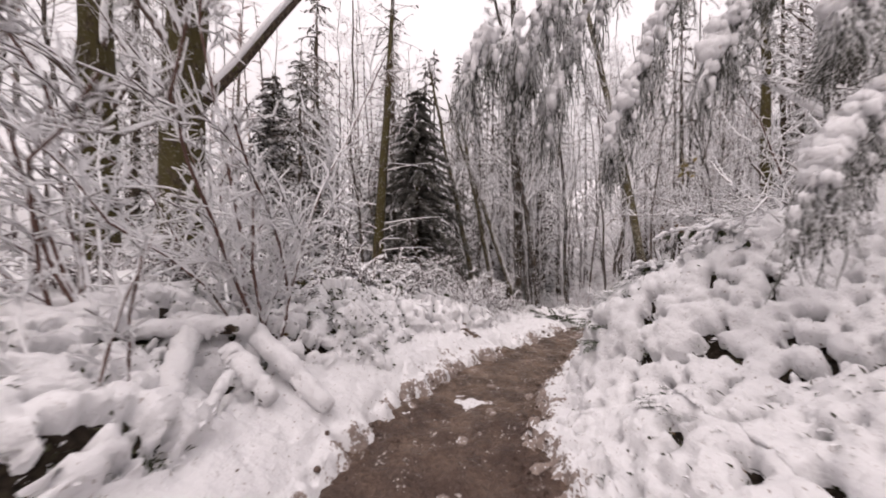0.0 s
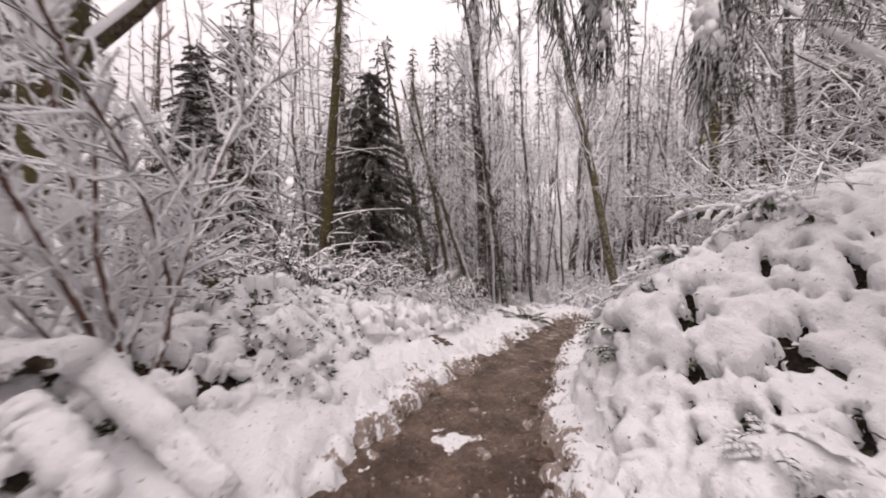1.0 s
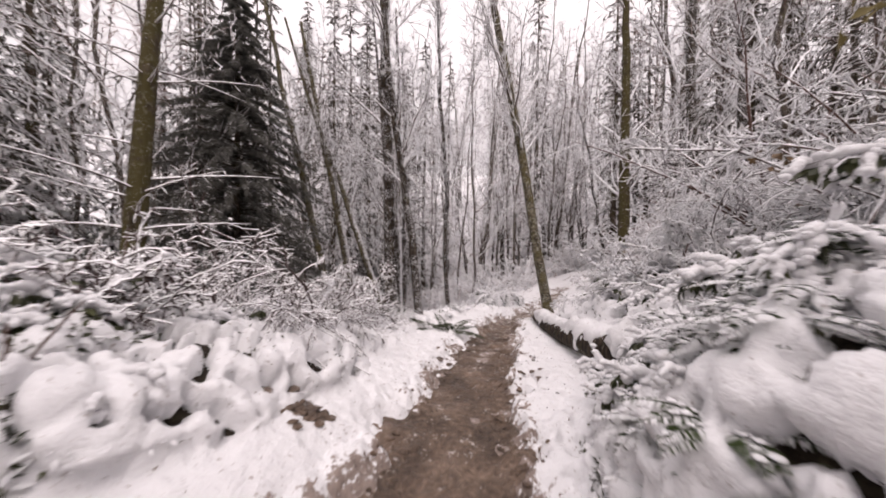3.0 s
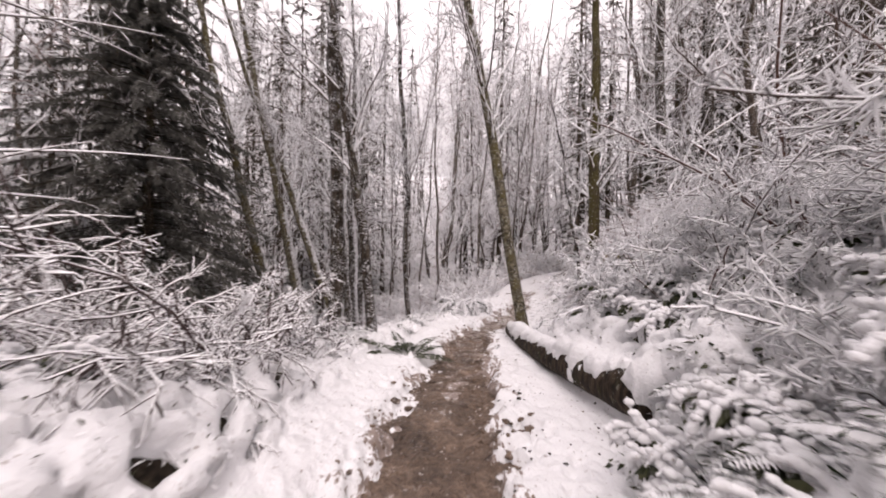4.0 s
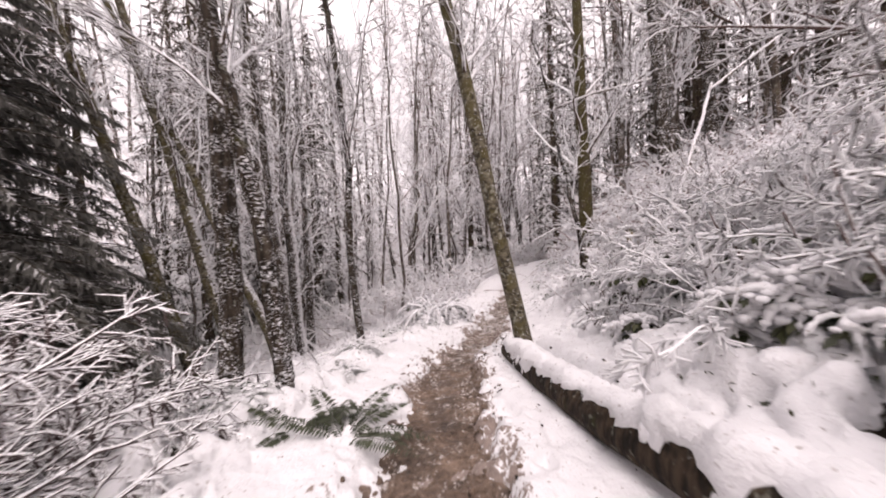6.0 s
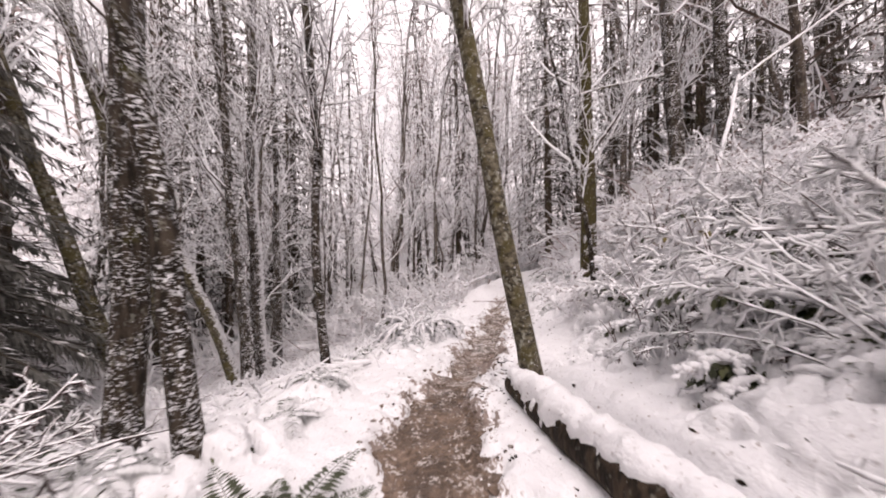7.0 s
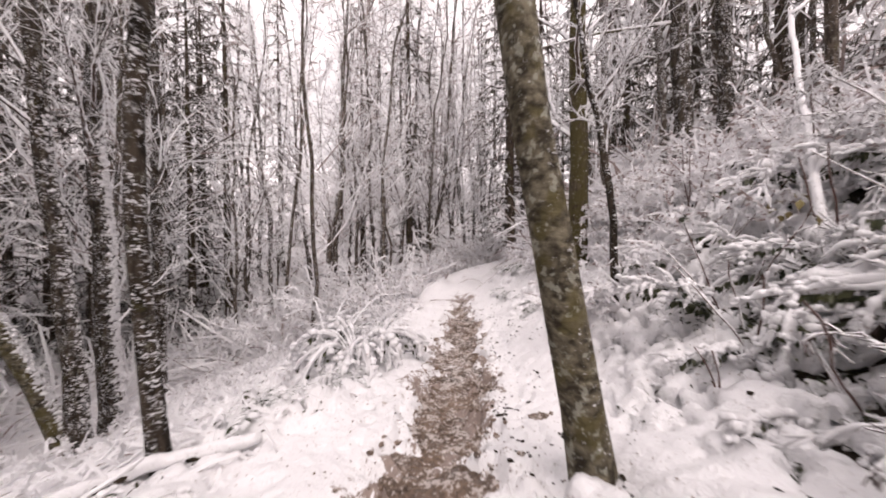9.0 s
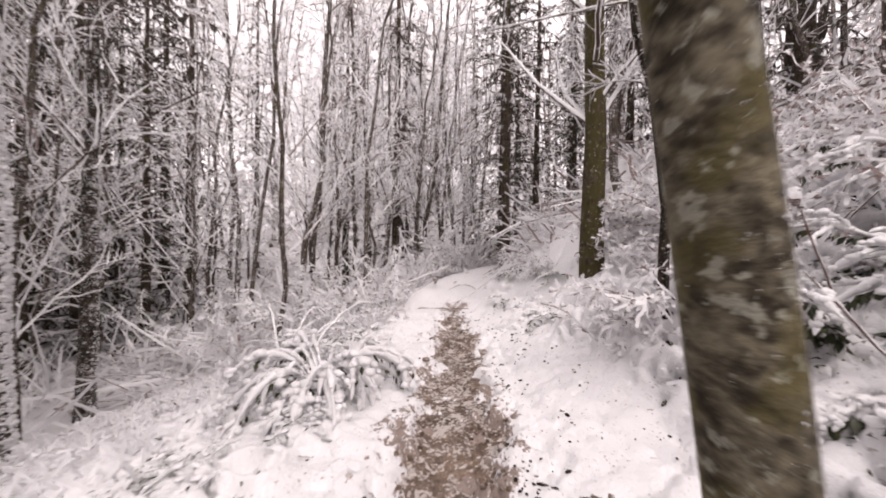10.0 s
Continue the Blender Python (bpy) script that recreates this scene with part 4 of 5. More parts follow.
shrub("hazel_shrub", -3.2, 4.6, "leafless snowy shrub on the bank", 203, 12, 1.8, 0.6, -0.2, (16, 5), 0.013, base=0.3, fine=0.009, stem=HAZEL)
shrub("hazel_shrub", -1.85, 1.75, "thin leafless sapling coated with snow on the bank", 204, 3, 1.7, 0.25, 0.1, (9, 4), 0.008, base=0.05, fine=0.007, stem=HAZEL)
thicket("bramble_shrub", (-5.5, -2.4, 3.3, 7.5), "low snowy bramble thicket on the bank", 21, 8, 0.85, group="brambles on the bank", stems=14, split=True, twig=TWIG_BRUSH)
thicket("bramble_shrub", (-2.6, -0.9, 4.4, 7.4), "low snow covered shrub on the bank", 22, 20, 0.75, -1.0, group="low shrubs on the bank", fine=0.0095, twig=TWIG_BRUSH, stems=14, split=True)
# the arching brush left of the trail
thicket("brush_shrub", (-0.6, 0.9, 7.4, 9.0), "mound of arching twigs bowed under snow", 23, 9, 1.75, -0.95, each=(15, 5), group="arching brush", split=True, fine=0.0065, radius=0.010, twig=TWIG_BRUSH, spread=1.3, wild=0.42, short=0.26, stem=TWIG_BRUSH)
thicket("brush_shrub", (0.4, 1.7, 8.4, 9.8), "mound of arching twigs bowed under snow", 33, 6, 1.25, -1.0, each=(15, 4), group="arching brush", split=True, fine=0.008, radius=0.011, twig=TWIG_BRUSH, spread=1.3, wild=0.42, short=0.26, stem=TWIG_BRUSH)
thicket("brush_shrub", (-2.5, 0.4, 8.2, 11.0), "mound of snowy twigs under the conifers", 24, 8, 0.9, -0.9, group="arching brush")
thicket("brush_shrub", (0.2, 1.25, 7.3, 8.3), "mound of arching twigs bowed under thick snow", 39, 5, 1.5, -0.95, each=(15, 5), group="arching brush", split=True, fine=0.0065, radius=0.010, twig=TWIG_BRUSH, spread=1.3, wild=0.42, short=0.26, stem=TWIG_BRUSH)
# the hollow on the left
thicket("hollow_shrub", (2.0, 6.5, 11.6, 16.0), "low snowy shrub in the hollow", 25, 30, 0.35, -0.8, each=(8, 4), group="shrubs in the hollow", fine=0.01)
thicket("hollow_shrub", (6.5, 10.0, 14.5, 20.0), "snow covered shrub in the hollow", 26, 30, 1.7, -0.8, each=(8, 4), group="shrubs in the hollow", fine=0.012)
thicket("hollow_shrub", (-2.0, 3.0, 11.5, 15.0), "snowy shrub among the trunks", 27, 14, 0.9, -0.7, group="shrubs in the hollow", fine=0.01)
# the hillside on the right
thicket("hillside_shrub", (8.4, 11.2, 8.8, 11.4), "snowy bush between the trees below the slope", 43, 22, 0.9, -0.8, each=(10, 4), group="hillside thicket", fine=0.01, clear=2.2)
thicket("hillside_shrub", (9.6, 14.0, 4.0, 9.0), "snow covered bush high on the slope", 41, 26, 1.2, -0.7, each=(8, 4), group="hillside thicket", fine=0.012)
thicket("hillside_shrub", (5.2, 7.0, 6.3, 7.3), "small snowy bramble beside the fallen log", 42, 12, 0.5, -0.9, each=(12, 4), group="hillside thicket", radius=0.008, fine=0.006, stems=9, split=True, twig=TWIG_BRUSH)
thicket("hillside_shrub", (3.1, 4.8, 3.9, 4.9), "leafless hillside shrub thick with snow", 28, 7, 0.9, -0.7, each=(16, 5), group="hillside thicket", radius=0.010, fine=0.0075, stems=11, short=0.22, split=True, twig=TWIG_LADEN)
thicket("hillside_shrub", (3.6, 6.2, 1.2, 4.0), "leafless hillside shrub thick with snow", 36, 12, 1.4, -0.6, each=(18, 5), group="hillside thicket", radius=0.010, fine=0.008, stems=12, short=0.2, split=True, twig=TWIG_LADEN)
thicket("hillside_shrub", (4.9, 7.6, 3.9, 6.2), "tall leafless hillside shrub thick with snow", 29, 12, 1.2, -0.8, each=(18, 5), group="hillside thicket", radius=0.010, fine=0.008, stems=12, short=0.2, split=True, twig=TWIG_LADEN)
# the many-stemmed maple shrub that leans out from the hillside
shrub("maple_shrub", 5.75, 4.95, "leaning many-stemmed shrub, bare limbs bowed under thick snow", 45, 7, 2.6, 0.45, -0.3, (18, 6), 0.022, base=0.15, fine=0.006, twig=TWIG_LADEN, lean=(-0.7, 0.75), short=0.3, wild=0.3, stem=HAZEL)
shrub("maple_shrub", 5.1, 3.5, "bare leaning shrub with long snowy limbs on the bank", 46, 6, 2.2, 0.45, -0.3, (18, 6), 0.018, base=0.15, fine=0.006, twig=TWIG_LADEN, lean=(-0.5, 0.5), short=0.28, wild=0.3, stem=HAZEL)
thicket("hillside_shrub", (6.2, 8.8, 6.0, 7.4), "snowy bramble below the slope", 30, 9, 1.2, -0.9, each=(18, 5), group="hillside thicket", radius=0.010, fine=0.0062, stems=12, short=0.22, split=True, twig=TWIG_LADEN)
thicket("hillside_shrub", (8.0, 12.0, 6.0, 9.6), "snowy shrub on the slope", 31, 38, 0.8, -0.7, group="hillside thicket", fine=0.01)
thicket("hillside_shrub", (9.5, 13.5, 11.0, 13.4), "low snowy shrub at the bend of the footpath", 32, 18, 0.5, -0.9, group="hillside thicket", fine=0.01, clear=1.7)
thicket("hillside_shrub", (12.0, 16.0, 15.0, 18.0), "snowy shrub beyond the bend of the footpath", 34, 26, 2.0, -0.8, group="hillside thicket", fine=0.014)
thicket("hillside_shrub", (11.3, 14.5, 13.6, 16.5), "snowy shrub beyond the bend of the footpath", 37, 20, 1.3, -0.9, group="hillside thicket", fine=0.013)
thicket("hollow_shrub", (7.6, 10.4, 13.4, 15.6), "snow covered shrub beside the footpath", 38, 18, 1.0, -0.9, group="shrubs in the hollow", fine=0.012)
# ---- fallen wood ----
def fallen_log(name, pts, r0, r1, label, seed, cap=0.10, bark=BARK_LOG, snow=True):
    rng = np.random.default_rng(seed)
    pts = np.array(pts, float)
    f, g = np.linspace(0, 1, len(pts)), np.linspace(0, 1, 26)
    line = np.stack([np.interp(g, f, pts[:, q]) for q in range(3)], -1)
    line[:, :2] += np.cumsum(rng.normal(0, 0.004, (26, 2)), axis=0)
    mid = line.mean(0)
    ob = thing(name, *mid, label, "fallen log")
    line = line - mid
    R = np.linspace(r0, r1, 26) * (1 + rng.normal(0, 0.03, 26))
    b = Bag()
    tubes(b, line[None], R[None], 14, True)
    part("trunk", b, bark, ob)
    if snow:
        c = Bag()
        n = 110 if r0 > 0.12 else 30
        h = np.linspace(0, 1, n)
        top = np.stack([np.interp(h, g, line[:, i]) for i in range(3)], -1)
        rr = np.interp(h, np.linspace(0, 1, 2), [r0, r1])
        wave = fractal(h * len(pts) * 1.3, np.full(n, seed * 1.7), 0.9, seed, 1) - 0.5
        if r0 > 0.12:
            wave = wave + 0.8 * (fractal(h * 26, np.full(n, seed * 2.3), 1.0, seed + 4, 2) - 0.5)
            fat = (rr * 0.72 + cap * 0.12) * (1 + 0.6 * wave)
            top[:, 2] += rr * 0.55 + cap * 0.2
        else:
            fat = (rr * 1.02 + cap * 0.2) * (1 + 0.25 * wave)
            fat[0], fat[-1] = fat[1] * 0.75, fat[-2] * 0.75
            top[:, 2] += rr * 0.22 + cap * 0.1
            ends = unit(top[-1:] - top[:1])[0] * 0.05
            top[0], top[-1] = top[0] - ends, top[-1] + ends
        sides = 20
        t = unit(np.gradient(top, axis=0))
        across = unit(np.cross(t, np.array([0, 0, 1.0])))
        over = np.cross(across, t)
        ang = np.linspace(0, 2 * math.pi, sides, endpoint=False)
        way_ = np.concatenate(([0], np.cumsum(np.linalg.norm(np.diff(top, axis=0), axis=1))))
        A, W = np.meshgrid(ang, way_)
        swell = 1 + 0.4 * (pillows(np.abs(A - math.pi) * 0.10 + seed, W, 0.19, seed, 7) - 0.65) + 0.6 * (fractal(np.abs(A - math.pi) * 0.1, W, 0.05, seed, 2) - 0.5)
        swell = swell if r0 > 0.12 else 1 + 0.9 * (swell - 1)
        ring = across[:, None] * np.cos(A)[..., None] + over[:, None] * np.sin(A)[..., None]
        V = top[:, None] + ring * (fat[:, None] * swell)[..., None]
        i = np.arange(n - 1)[:, None] * sides + np.arange(sides)[None, :]
        j = np.arange(n - 1)[:, None] * sides + (np.arange(sides)[None, :] + 1) % sides
        e = np.arange(sides)[None, :]
        c.add(V, np.stack([i, j, j + sides, i + sides], -1).reshape(-1, 4), e[:, ::-1], e + (n - 1) * sides)
        few = 90 if r0 > 0.12 else 12
        drip = rng.uniform(0.03, 0.97, few)
        at = np.stack([np.interp(drip, h, top[:, i]) for i in range(3)], -1)
        t = unit(line[-1:] - line[:1])[0]
        out = unit(np.array([[-t[1], t[0], 0.0]]))[0]
        w = np.interp(drip, h, fat)
        at += out * (w * rng.choice([-0.75, 0.75], few))[:, None] + np.array([0, 0, -1.0]) * (w * rng.uniform(0.1, 0.9, few))[:, None]
        size = w * rng.uniform(0.12, 0.36, few)
        lumps(c, rng, at, np.stack([size, size, size * rng.uniform(1.0, 2.0, few)], -1), True, 0.35)
        tagged(part("snow", c, SNOW, ob, "thick snow lying along the log"), kind="stuff")
    return ob


fallen_log("fallen_log", [(3.36, 5.18, 0.30), (3.55, 5.6, 0.22), (4.1, 6.75, 0.02), (4.7, 7.82, -0.13), (5.22, 8.66, -0.22)], 0.20, 0.12, "rotten fallen log beside the footpath under thick snow", 301)
fallen_log("snag", [(7.3, 7.65, 0.8), (8.4, 7.65, 2.1), (9.4, 7.63, 3.25), (9.9, 7.65, 3.9)], 0.028, 0.02, "pale leaning dead stem covered with snow", 302, 0.012, BARK_ALDER)
fallen_log("snag", [(9.8, 7.64, 3.8), (10.9, 7.1, 4.6), (12.6, 6.5, 5.7)], 0.022, 0.015, "thin fallen branch covered with snow", 303, 0.02, BARK_ALDER)
# ---- shrubs whose boughs are bent down by thick snow ----
def laden_shrub(name, x, y, length, seed, label, boughs=11, shoots=10, fat=0.02, droop=-1.5, rise=1.1, tall=4, category="shrub", group="snow laden shrubs", wild=0.3):
    """Arching boughs and shoots, each under its own roll of snow, over dark leaves."""
    rng = np.random.default_rng(seed)
    zb = float(snow_top(np.array([x]), np.array([y]))[0]) - 0.06
    ob = thing(name, x, y, zb, label, category, group)
    a = rng.uniform(0, 2 * math.pi, boughs)
    start = np.stack([np.cos(a) * 0.12, np.sin(a) * 0.12, np.zeros(boughs)], -1)
    way = np.stack([np.cos(a), np.sin(a), rise * rng.uniform(0.5, 1.6, boughs)], -1)
    L = length * rng.uniform(0.65, 1.2, boughs)
    P = grow(rng, start, way, L, 10, (0, 0, droop), wild)
    pieces("bough", P, taper(boughs, 10, 0.012, 0.006), LIMB, ob, True)
    at, go, f = sprout(rng, P, shoots, 0.25, 0.97, 0.9, 0.0)
    Q = grow(rng, at, go, np.repeat(L, shoots) * 0.34 * rng.uniform(0.4, 1.2, len(at)), 10, (0, 0, droop * 0.7), wild * 1.2)
    wood, snow = Bag(), Bag()
    tubes(wood, Q, taper(len(Q), 10, 0.007, 0.004), 4)
    # rolls of snow, thick and thin along the bough, broken here and there
    for lines, w in ((P[:, 2:], fat * 1.25), (Q, fat)):
        k = lines.shape[1]
        R = w * (0.45 + 0.9 * rng.random((len(lines), k))) * np.sqrt(np.sin(np.linspace(0.12, math.pi - 0.1, k)))
        R = np.where(rng.random(R.shape) < 0.12, 0.004, R)
        up = np.zeros(lines.shape)
        up[..., 2] = R * 0.55
        tubes(snow, lines + up, R, 7)
        c = rng.random(lines.shape[:2]) < 0.3
        size = w * rng.uniform(0.7, 1.7, int(c.sum()))
        lumps(snow, rng, lines[c] + np.array([0, 0, 0.6]) * size[:, None], np.stack([size * 1.1, size, size * 0.72], -1), True, 0.12)
    tagged(part("twigwork", wood, LIMB, ob), kind="stuff")
    tagged(part("snow", snow, SNOW, ob, "thick rolls of snow along the boughs"), kind="stuff")
    # dark leaves that also stand for the shade inside the shrub
    n = 520
    at, go, f = sprout(rng, P, n // boughs + 1, 0.1, 0.95, 1.2, -0.5)
    dark = Bag()
    leaves(dark, rng, at - np.array([0, 0, 0.03]), go + np.array([0, 0, -0.8]), 0.075 * rng.uniform(0.6, 1.3, len(at)), 0.22, 0.08)
    tagged(part("dark_foliage", dark, LEAF_DARK, ob, "dark withered leaves under the snow, added for the shade inside"), kind="stuff")
    if tall:
        a = rng.uniform(0, 2 * math.pi, tall)
        S = grow(rng, np.zeros((tall, 3)), np.stack([np.cos(a) * 0.4, np.sin(a) * 0.4, np.ones(tall)], -1), length * rng.uniform(1.0, 1.6, tall), 8, (0, 0, -0.4), 0.25)
        pieces("stem", S, taper(tall, 8, 0.010, 0.005), HAZEL, ob, True)
    return ob


for q, (x, y, L) in enumerate([(7.45, 8.2, 0.75), (8.3, 8.35, 0.8), (6.75, 7.65, 0.7), (7.7, 7.55, 0.9), (9.1, 8.6, 0.8), (6.25, 7.1, 0.75), (8.8, 7.6, 0.9), (7.1, 6.9, 0.95), (8.2, 6.8, 0.9), (5.6, 6.35, 0.7), (5.05, 5.75, 0.7), (6.35, 6.3, 0.85), (5.7, 5.6, 0.8), (4.75, 5.2, 0.65), (5.4, 4.8, 0.8), (7.05, 8.05, 0.6), (6.3, 7.6, 0.6), (6.6, 8.2, 0.45), (4.9, 6.25, 0.5), (5.25, 6.75, 0.5), (4.45, 5.65, 0.5), (4.1, 5.2, 0.5), (5.25, 6.3, 0.55), (4.75, 5.85, 0.55)]):
    laden_shrub("hillside_shrub", x, y, L, 950 + q, "bent hillside shrub buried under thick rolls of snow")
for q, (x, y, L) in enumerate([(2.25, 3.95, 0.45), (2.65, 3.65, 0.55), (2.95, 4.15, 0.55), (3.25, 3.75, 0.65), (2.65, 4.45, 0.45), (3.45, 4.45, 0.55), (3.0, 3.3, 0.6)]):
    laden_shrub("bank_shrub", x, y, L, 980 + q, "drooping evergreen shrub under thick snow on the bank", boughs=13, tall=1)
for q, (x, y, L) in enumerate([(-0.6, 6.3, 0.5), (-0.3, 6.9, 0.5), (-1.0, 6.0, 0.55), (-0.1, 7.3, 0.5), (-1.2, 5.5, 0.5), (-0.85, 5.1, 0.42), (-1.6, 5.9, 0.55)]):
    laden_shrub("bank_shrub", x, y, L, 990 + q, "low bent shrub under rolls of snow below the conifers", tall=2)


# ---- leafy shrubs bowed under snow ----
def leafy_shrub(x, y, r, h, seed, label, leaf=0.05, many=420, bare=0.2):
    """A low evergreen shrub: a lumpy mantle of snow with holes, over dark leaves and stems."""
    rng = np.random.default_rng(seed)
    zb = float(smooth_top(np.array([x]), np.array([y]))[0]) - 0.12
    h = h * 0.75
    ob = thing("evergreen_shrub", x, y, zb, label, "shrub", "evergreen shrubs under snow")
    # the mantle, ring by ring from the top
    n, m = 84, 30
    A, K = np.meshgrid(np.linspace(0, 2 * math.pi, n, endpoint=False), np.linspace(0.02, 1.12, m))
    lobes = 1 + 0.2 * np.sin(3 * A + seed) + 0.12 * np.sin(5 * A + 2 * seed)
    dome = np.cos(np.minimum(K, 1.12) * math.pi / 2)
    X, Y, Z = np.cos(A) * r * np.sin(K * math.pi / 2.3) * lobes, np.sin(A) * r * np.sin(K * math.pi / 2.3) * lobes, h * dome
    drape = smooth_top(X + x, Y + y) - zb - 0.10 - 0.12 * ease(K, 0.9, 1.12)
    puff, hole = mantle(X + x + seed, Y + y, Z + drape + zb, bare)
    out = unit(np.stack([X / r, Y / r, Z / h + 0.25], -1))
    V = np.stack([X, Y, Z], -1) + out * (puff * 1.0 - 0.26 * hole - 0.03 + 0.05 * (fractal(A * r * 3, Z * 3 + seed, 0.5, seed, 2) - 0.5))[..., None] + np.array([0, 0, 1.0]) * drape[..., None]
    i = np.arange(m - 1)[:, None] * n + np.arange(n)[None, :]
    j = np.arange(m - 1)[:, None] * n + (np.arange(n)[None, :] + 1) % n
    snow = Bag().add(V, np.stack([i, i + n, j + n, j], -1).reshape(-1, 4))
    part("snow", snow, SNOW, ob, "lumpy mantle of fresh snow with dark holes")
    # inner dome in the same near black, so the holes look shaded
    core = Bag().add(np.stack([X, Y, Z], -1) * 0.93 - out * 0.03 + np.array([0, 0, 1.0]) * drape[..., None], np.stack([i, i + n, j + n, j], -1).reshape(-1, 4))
    part("stem_mass", core, UNDER, ob, "tangle of stems and leaves under the snow, darkened for the shade in holes")
    a, k = rng.uniform(0, 2 * math.pi, many), rng.uniform(0.25, 1.08, many)
    lob = 1 + 0.2 * np.sin(3 * a + seed) + 0.12 * np.sin(5 * a + 2 * seed)
    P = np.stack([np.cos(a) * r * np.sin(k * math.pi / 2.3) * lob, np.sin(a) * r * np.sin(k * math.pi / 2.3) * lob, h * np.cos(k * math.pi / 2)], -1)
    o = unit(P / np.array([r, r, h]) + np.array([0, 0, 0.25]))
    puff, hole = mantle(P[:, 0] + x + seed, P[:, 1] + y, P[:, 2] + smooth_top(P[:, 0] + x, P[:, 1] + y) - 0.10, bare)
    P = P + o * (puff - 0.10 * hole - 0.035)[:, None]
    P[:, 2] += smooth_top(P[:, 0] + x, P[:, 1] + y) - zb - 0.10
    way = np.stack([np.cos(a) * k, np.sin(a) * k, -0.1 - 0.5 * k], -1) + rng.normal(0, 0.4, (many, 3)) + o * 0.4
    cut = many // 2
    snowy, dark = Bag(), Bag()
    leaves(snowy, rng, P[:cut], way[:cut], leaf * rng.uniform(0.6, 1.5, cut), 0.2, 0.05)
    leaves(dark, rng, P[cut:], way[cut:], leaf * rng.uniform(0.5, 1.2, many - cut), 0.22, 0.08)
    tagged(part("snowy_foliage", snowy, SPRIG, ob, "drooping leaves topped with snow"), kind="stuff")
    tagged(part("dark_foliage", dark, LEAF_DARK, ob, "dark evergreen leaves"), kind="stuff")
    return ob


LEFT = [(-1.05, 3.75, 0.38, 0.42), (-1.35, 4.5, 0.5, 0.5), (-0.75, 4.55, 0.34, 0.3), (-1.75, 5.3, 0.55, 0.45), (-0.95, 5.5, 0.4, 0.32), (-2.4, 4.7, 0.55, 0.55), (-0.5, 6.7, 0.35, 0.32), (-1.5, 6.4, 0.55, 0.42), (-0.35, 7.3, 0.4, 0.36), (-2.5, 6.1, 0.6, 0.5), (-2.3, 3.8, 0.5, 0.5), (0.3, 7.9, 0.35, 0.34)]
RIGHT = [(3.05, 4.72, 0.36, 0.5), (3.62, 4.9, 0.36, 0.6), (4.0, 4.95, 0.4, 0.45), (4.7, 5.2, 0.55, 0.75), (4.55, 5.75, 0.35, 0.35), (5.2, 6.2, 0.5, 0.45), (5.7, 6.9, 0.42, 0.4), (6.9, 7.9, 0.45, 0.45), (7.5, 8.2, 0.45, 0.4), (6.0, 5.9, 0.6, 0.55), (4.6, 4.9, 0.55, 0.55)]
for q, (x, y, r, h) in enumerate(LEFT):
    leafy_shrub(x, y, r, h, 800 + q, "low leafy shrub bowed under snow on the bank", bare=0.95, leaf=0.06, many=1500)
for q, (x, y, r, h) in enumerate(RIGHT):
    leafy_shrub(x, y, r, h, 850 + q, "low leafy shrub bowed under snow below the hillside", leaf=0.06, many=900, bare=0.85)
for q, (x, y) in enumerate([(3.2, 10.9), (4.7, 11.5), (5.3, 12.3), (7.4, 13.1), (8.2, 14.0), (3.0, 11.8), (1.6, 9.6), (9.6, 11.2), (10.4, 11.6), (11.4, 12.6), (12.2, 13.2), (11.2, 10.6)]):
    leafy_shrub(x, y, 0.45, 0.3, 900 + q, "low snow covered shrub beside the hollow and the bend", 0.05, 220)

# ---- ferns ----
def fern(x, y, label, seed, fronds=12, length=0.55, material=FERN, z=None, snow=0, lean=(0.0, 0.0), rise=0.9, droop=-1.1, group="ferns"):
    rng = np.random.default_rng(seed)
    zb = float(snow_top(np.array([x]), np.array([y]))[0]) - 0.03 if z is None else z
    ob = thing("sword_fern", x, y, zb, label, "fern", group)
    for q in range(fronds):
        a = q * 2.399 + rng.normal(0, 0.3)
        way = np.array([[math.cos(a) + lean[0], math.sin(a) + lean[1], rise * rng.uniform(0.4, 1.2)]])
        L = length * rng.uniform(0.75, 1.2)
        P = grow(rng, np.zeros((1, 3)), way, L, 9, (0, 0, droop), 0.06)
        b = Bag()
        tubes(b, P, taper(1, 9, 0.004, 0.002), 4)
        n = 26
        f = np.repeat(np.linspace(0.12, 0.99, n), 2)
        at = np.stack([np.interp(f, np.linspace(0, 1, 9), P[0, :, i]) for i in range(3)], -1)
        T = unit(np.stack([np.interp(f, np.linspace(0, 1, 9), unit(np.gradient(P[0], axis=0))[:, i]) for i in range(3)], -1))
        side = unit(np.cross(T, np.array([0, 0, 1.0]))) * np.tile([1.0, -1.0], n)[:, None]
        size = 0.17 * length * np.sin(np.clip(f, 0, 1) * math.pi * 0.86 + 0.3) + 0.006
        leaves(b, rng, at, side + T * 0.35 + np.array([0, 0, -0.15]), size, 0.13, 0.03)
        part("frond", b, material, ob)
        if snow:
            c = Bag()
            g = rng.uniform(0.15, 0.9, snow)
            at = np.stack([np.interp(g, np.linspace(0, 1, 9), P[0, :, i]) for i in range(3)], -1) + np.array([0, 0, 0.012])
            w = length * 0.055 * rng.uniform(0.5, 1.2, snow)
            lumps(c, rng, at, np.stack([w, w, w * 0.35], -1), True, 0.2)
            tagged(part("snow", c, SNOW, ob), kind="stuff")
    return ob


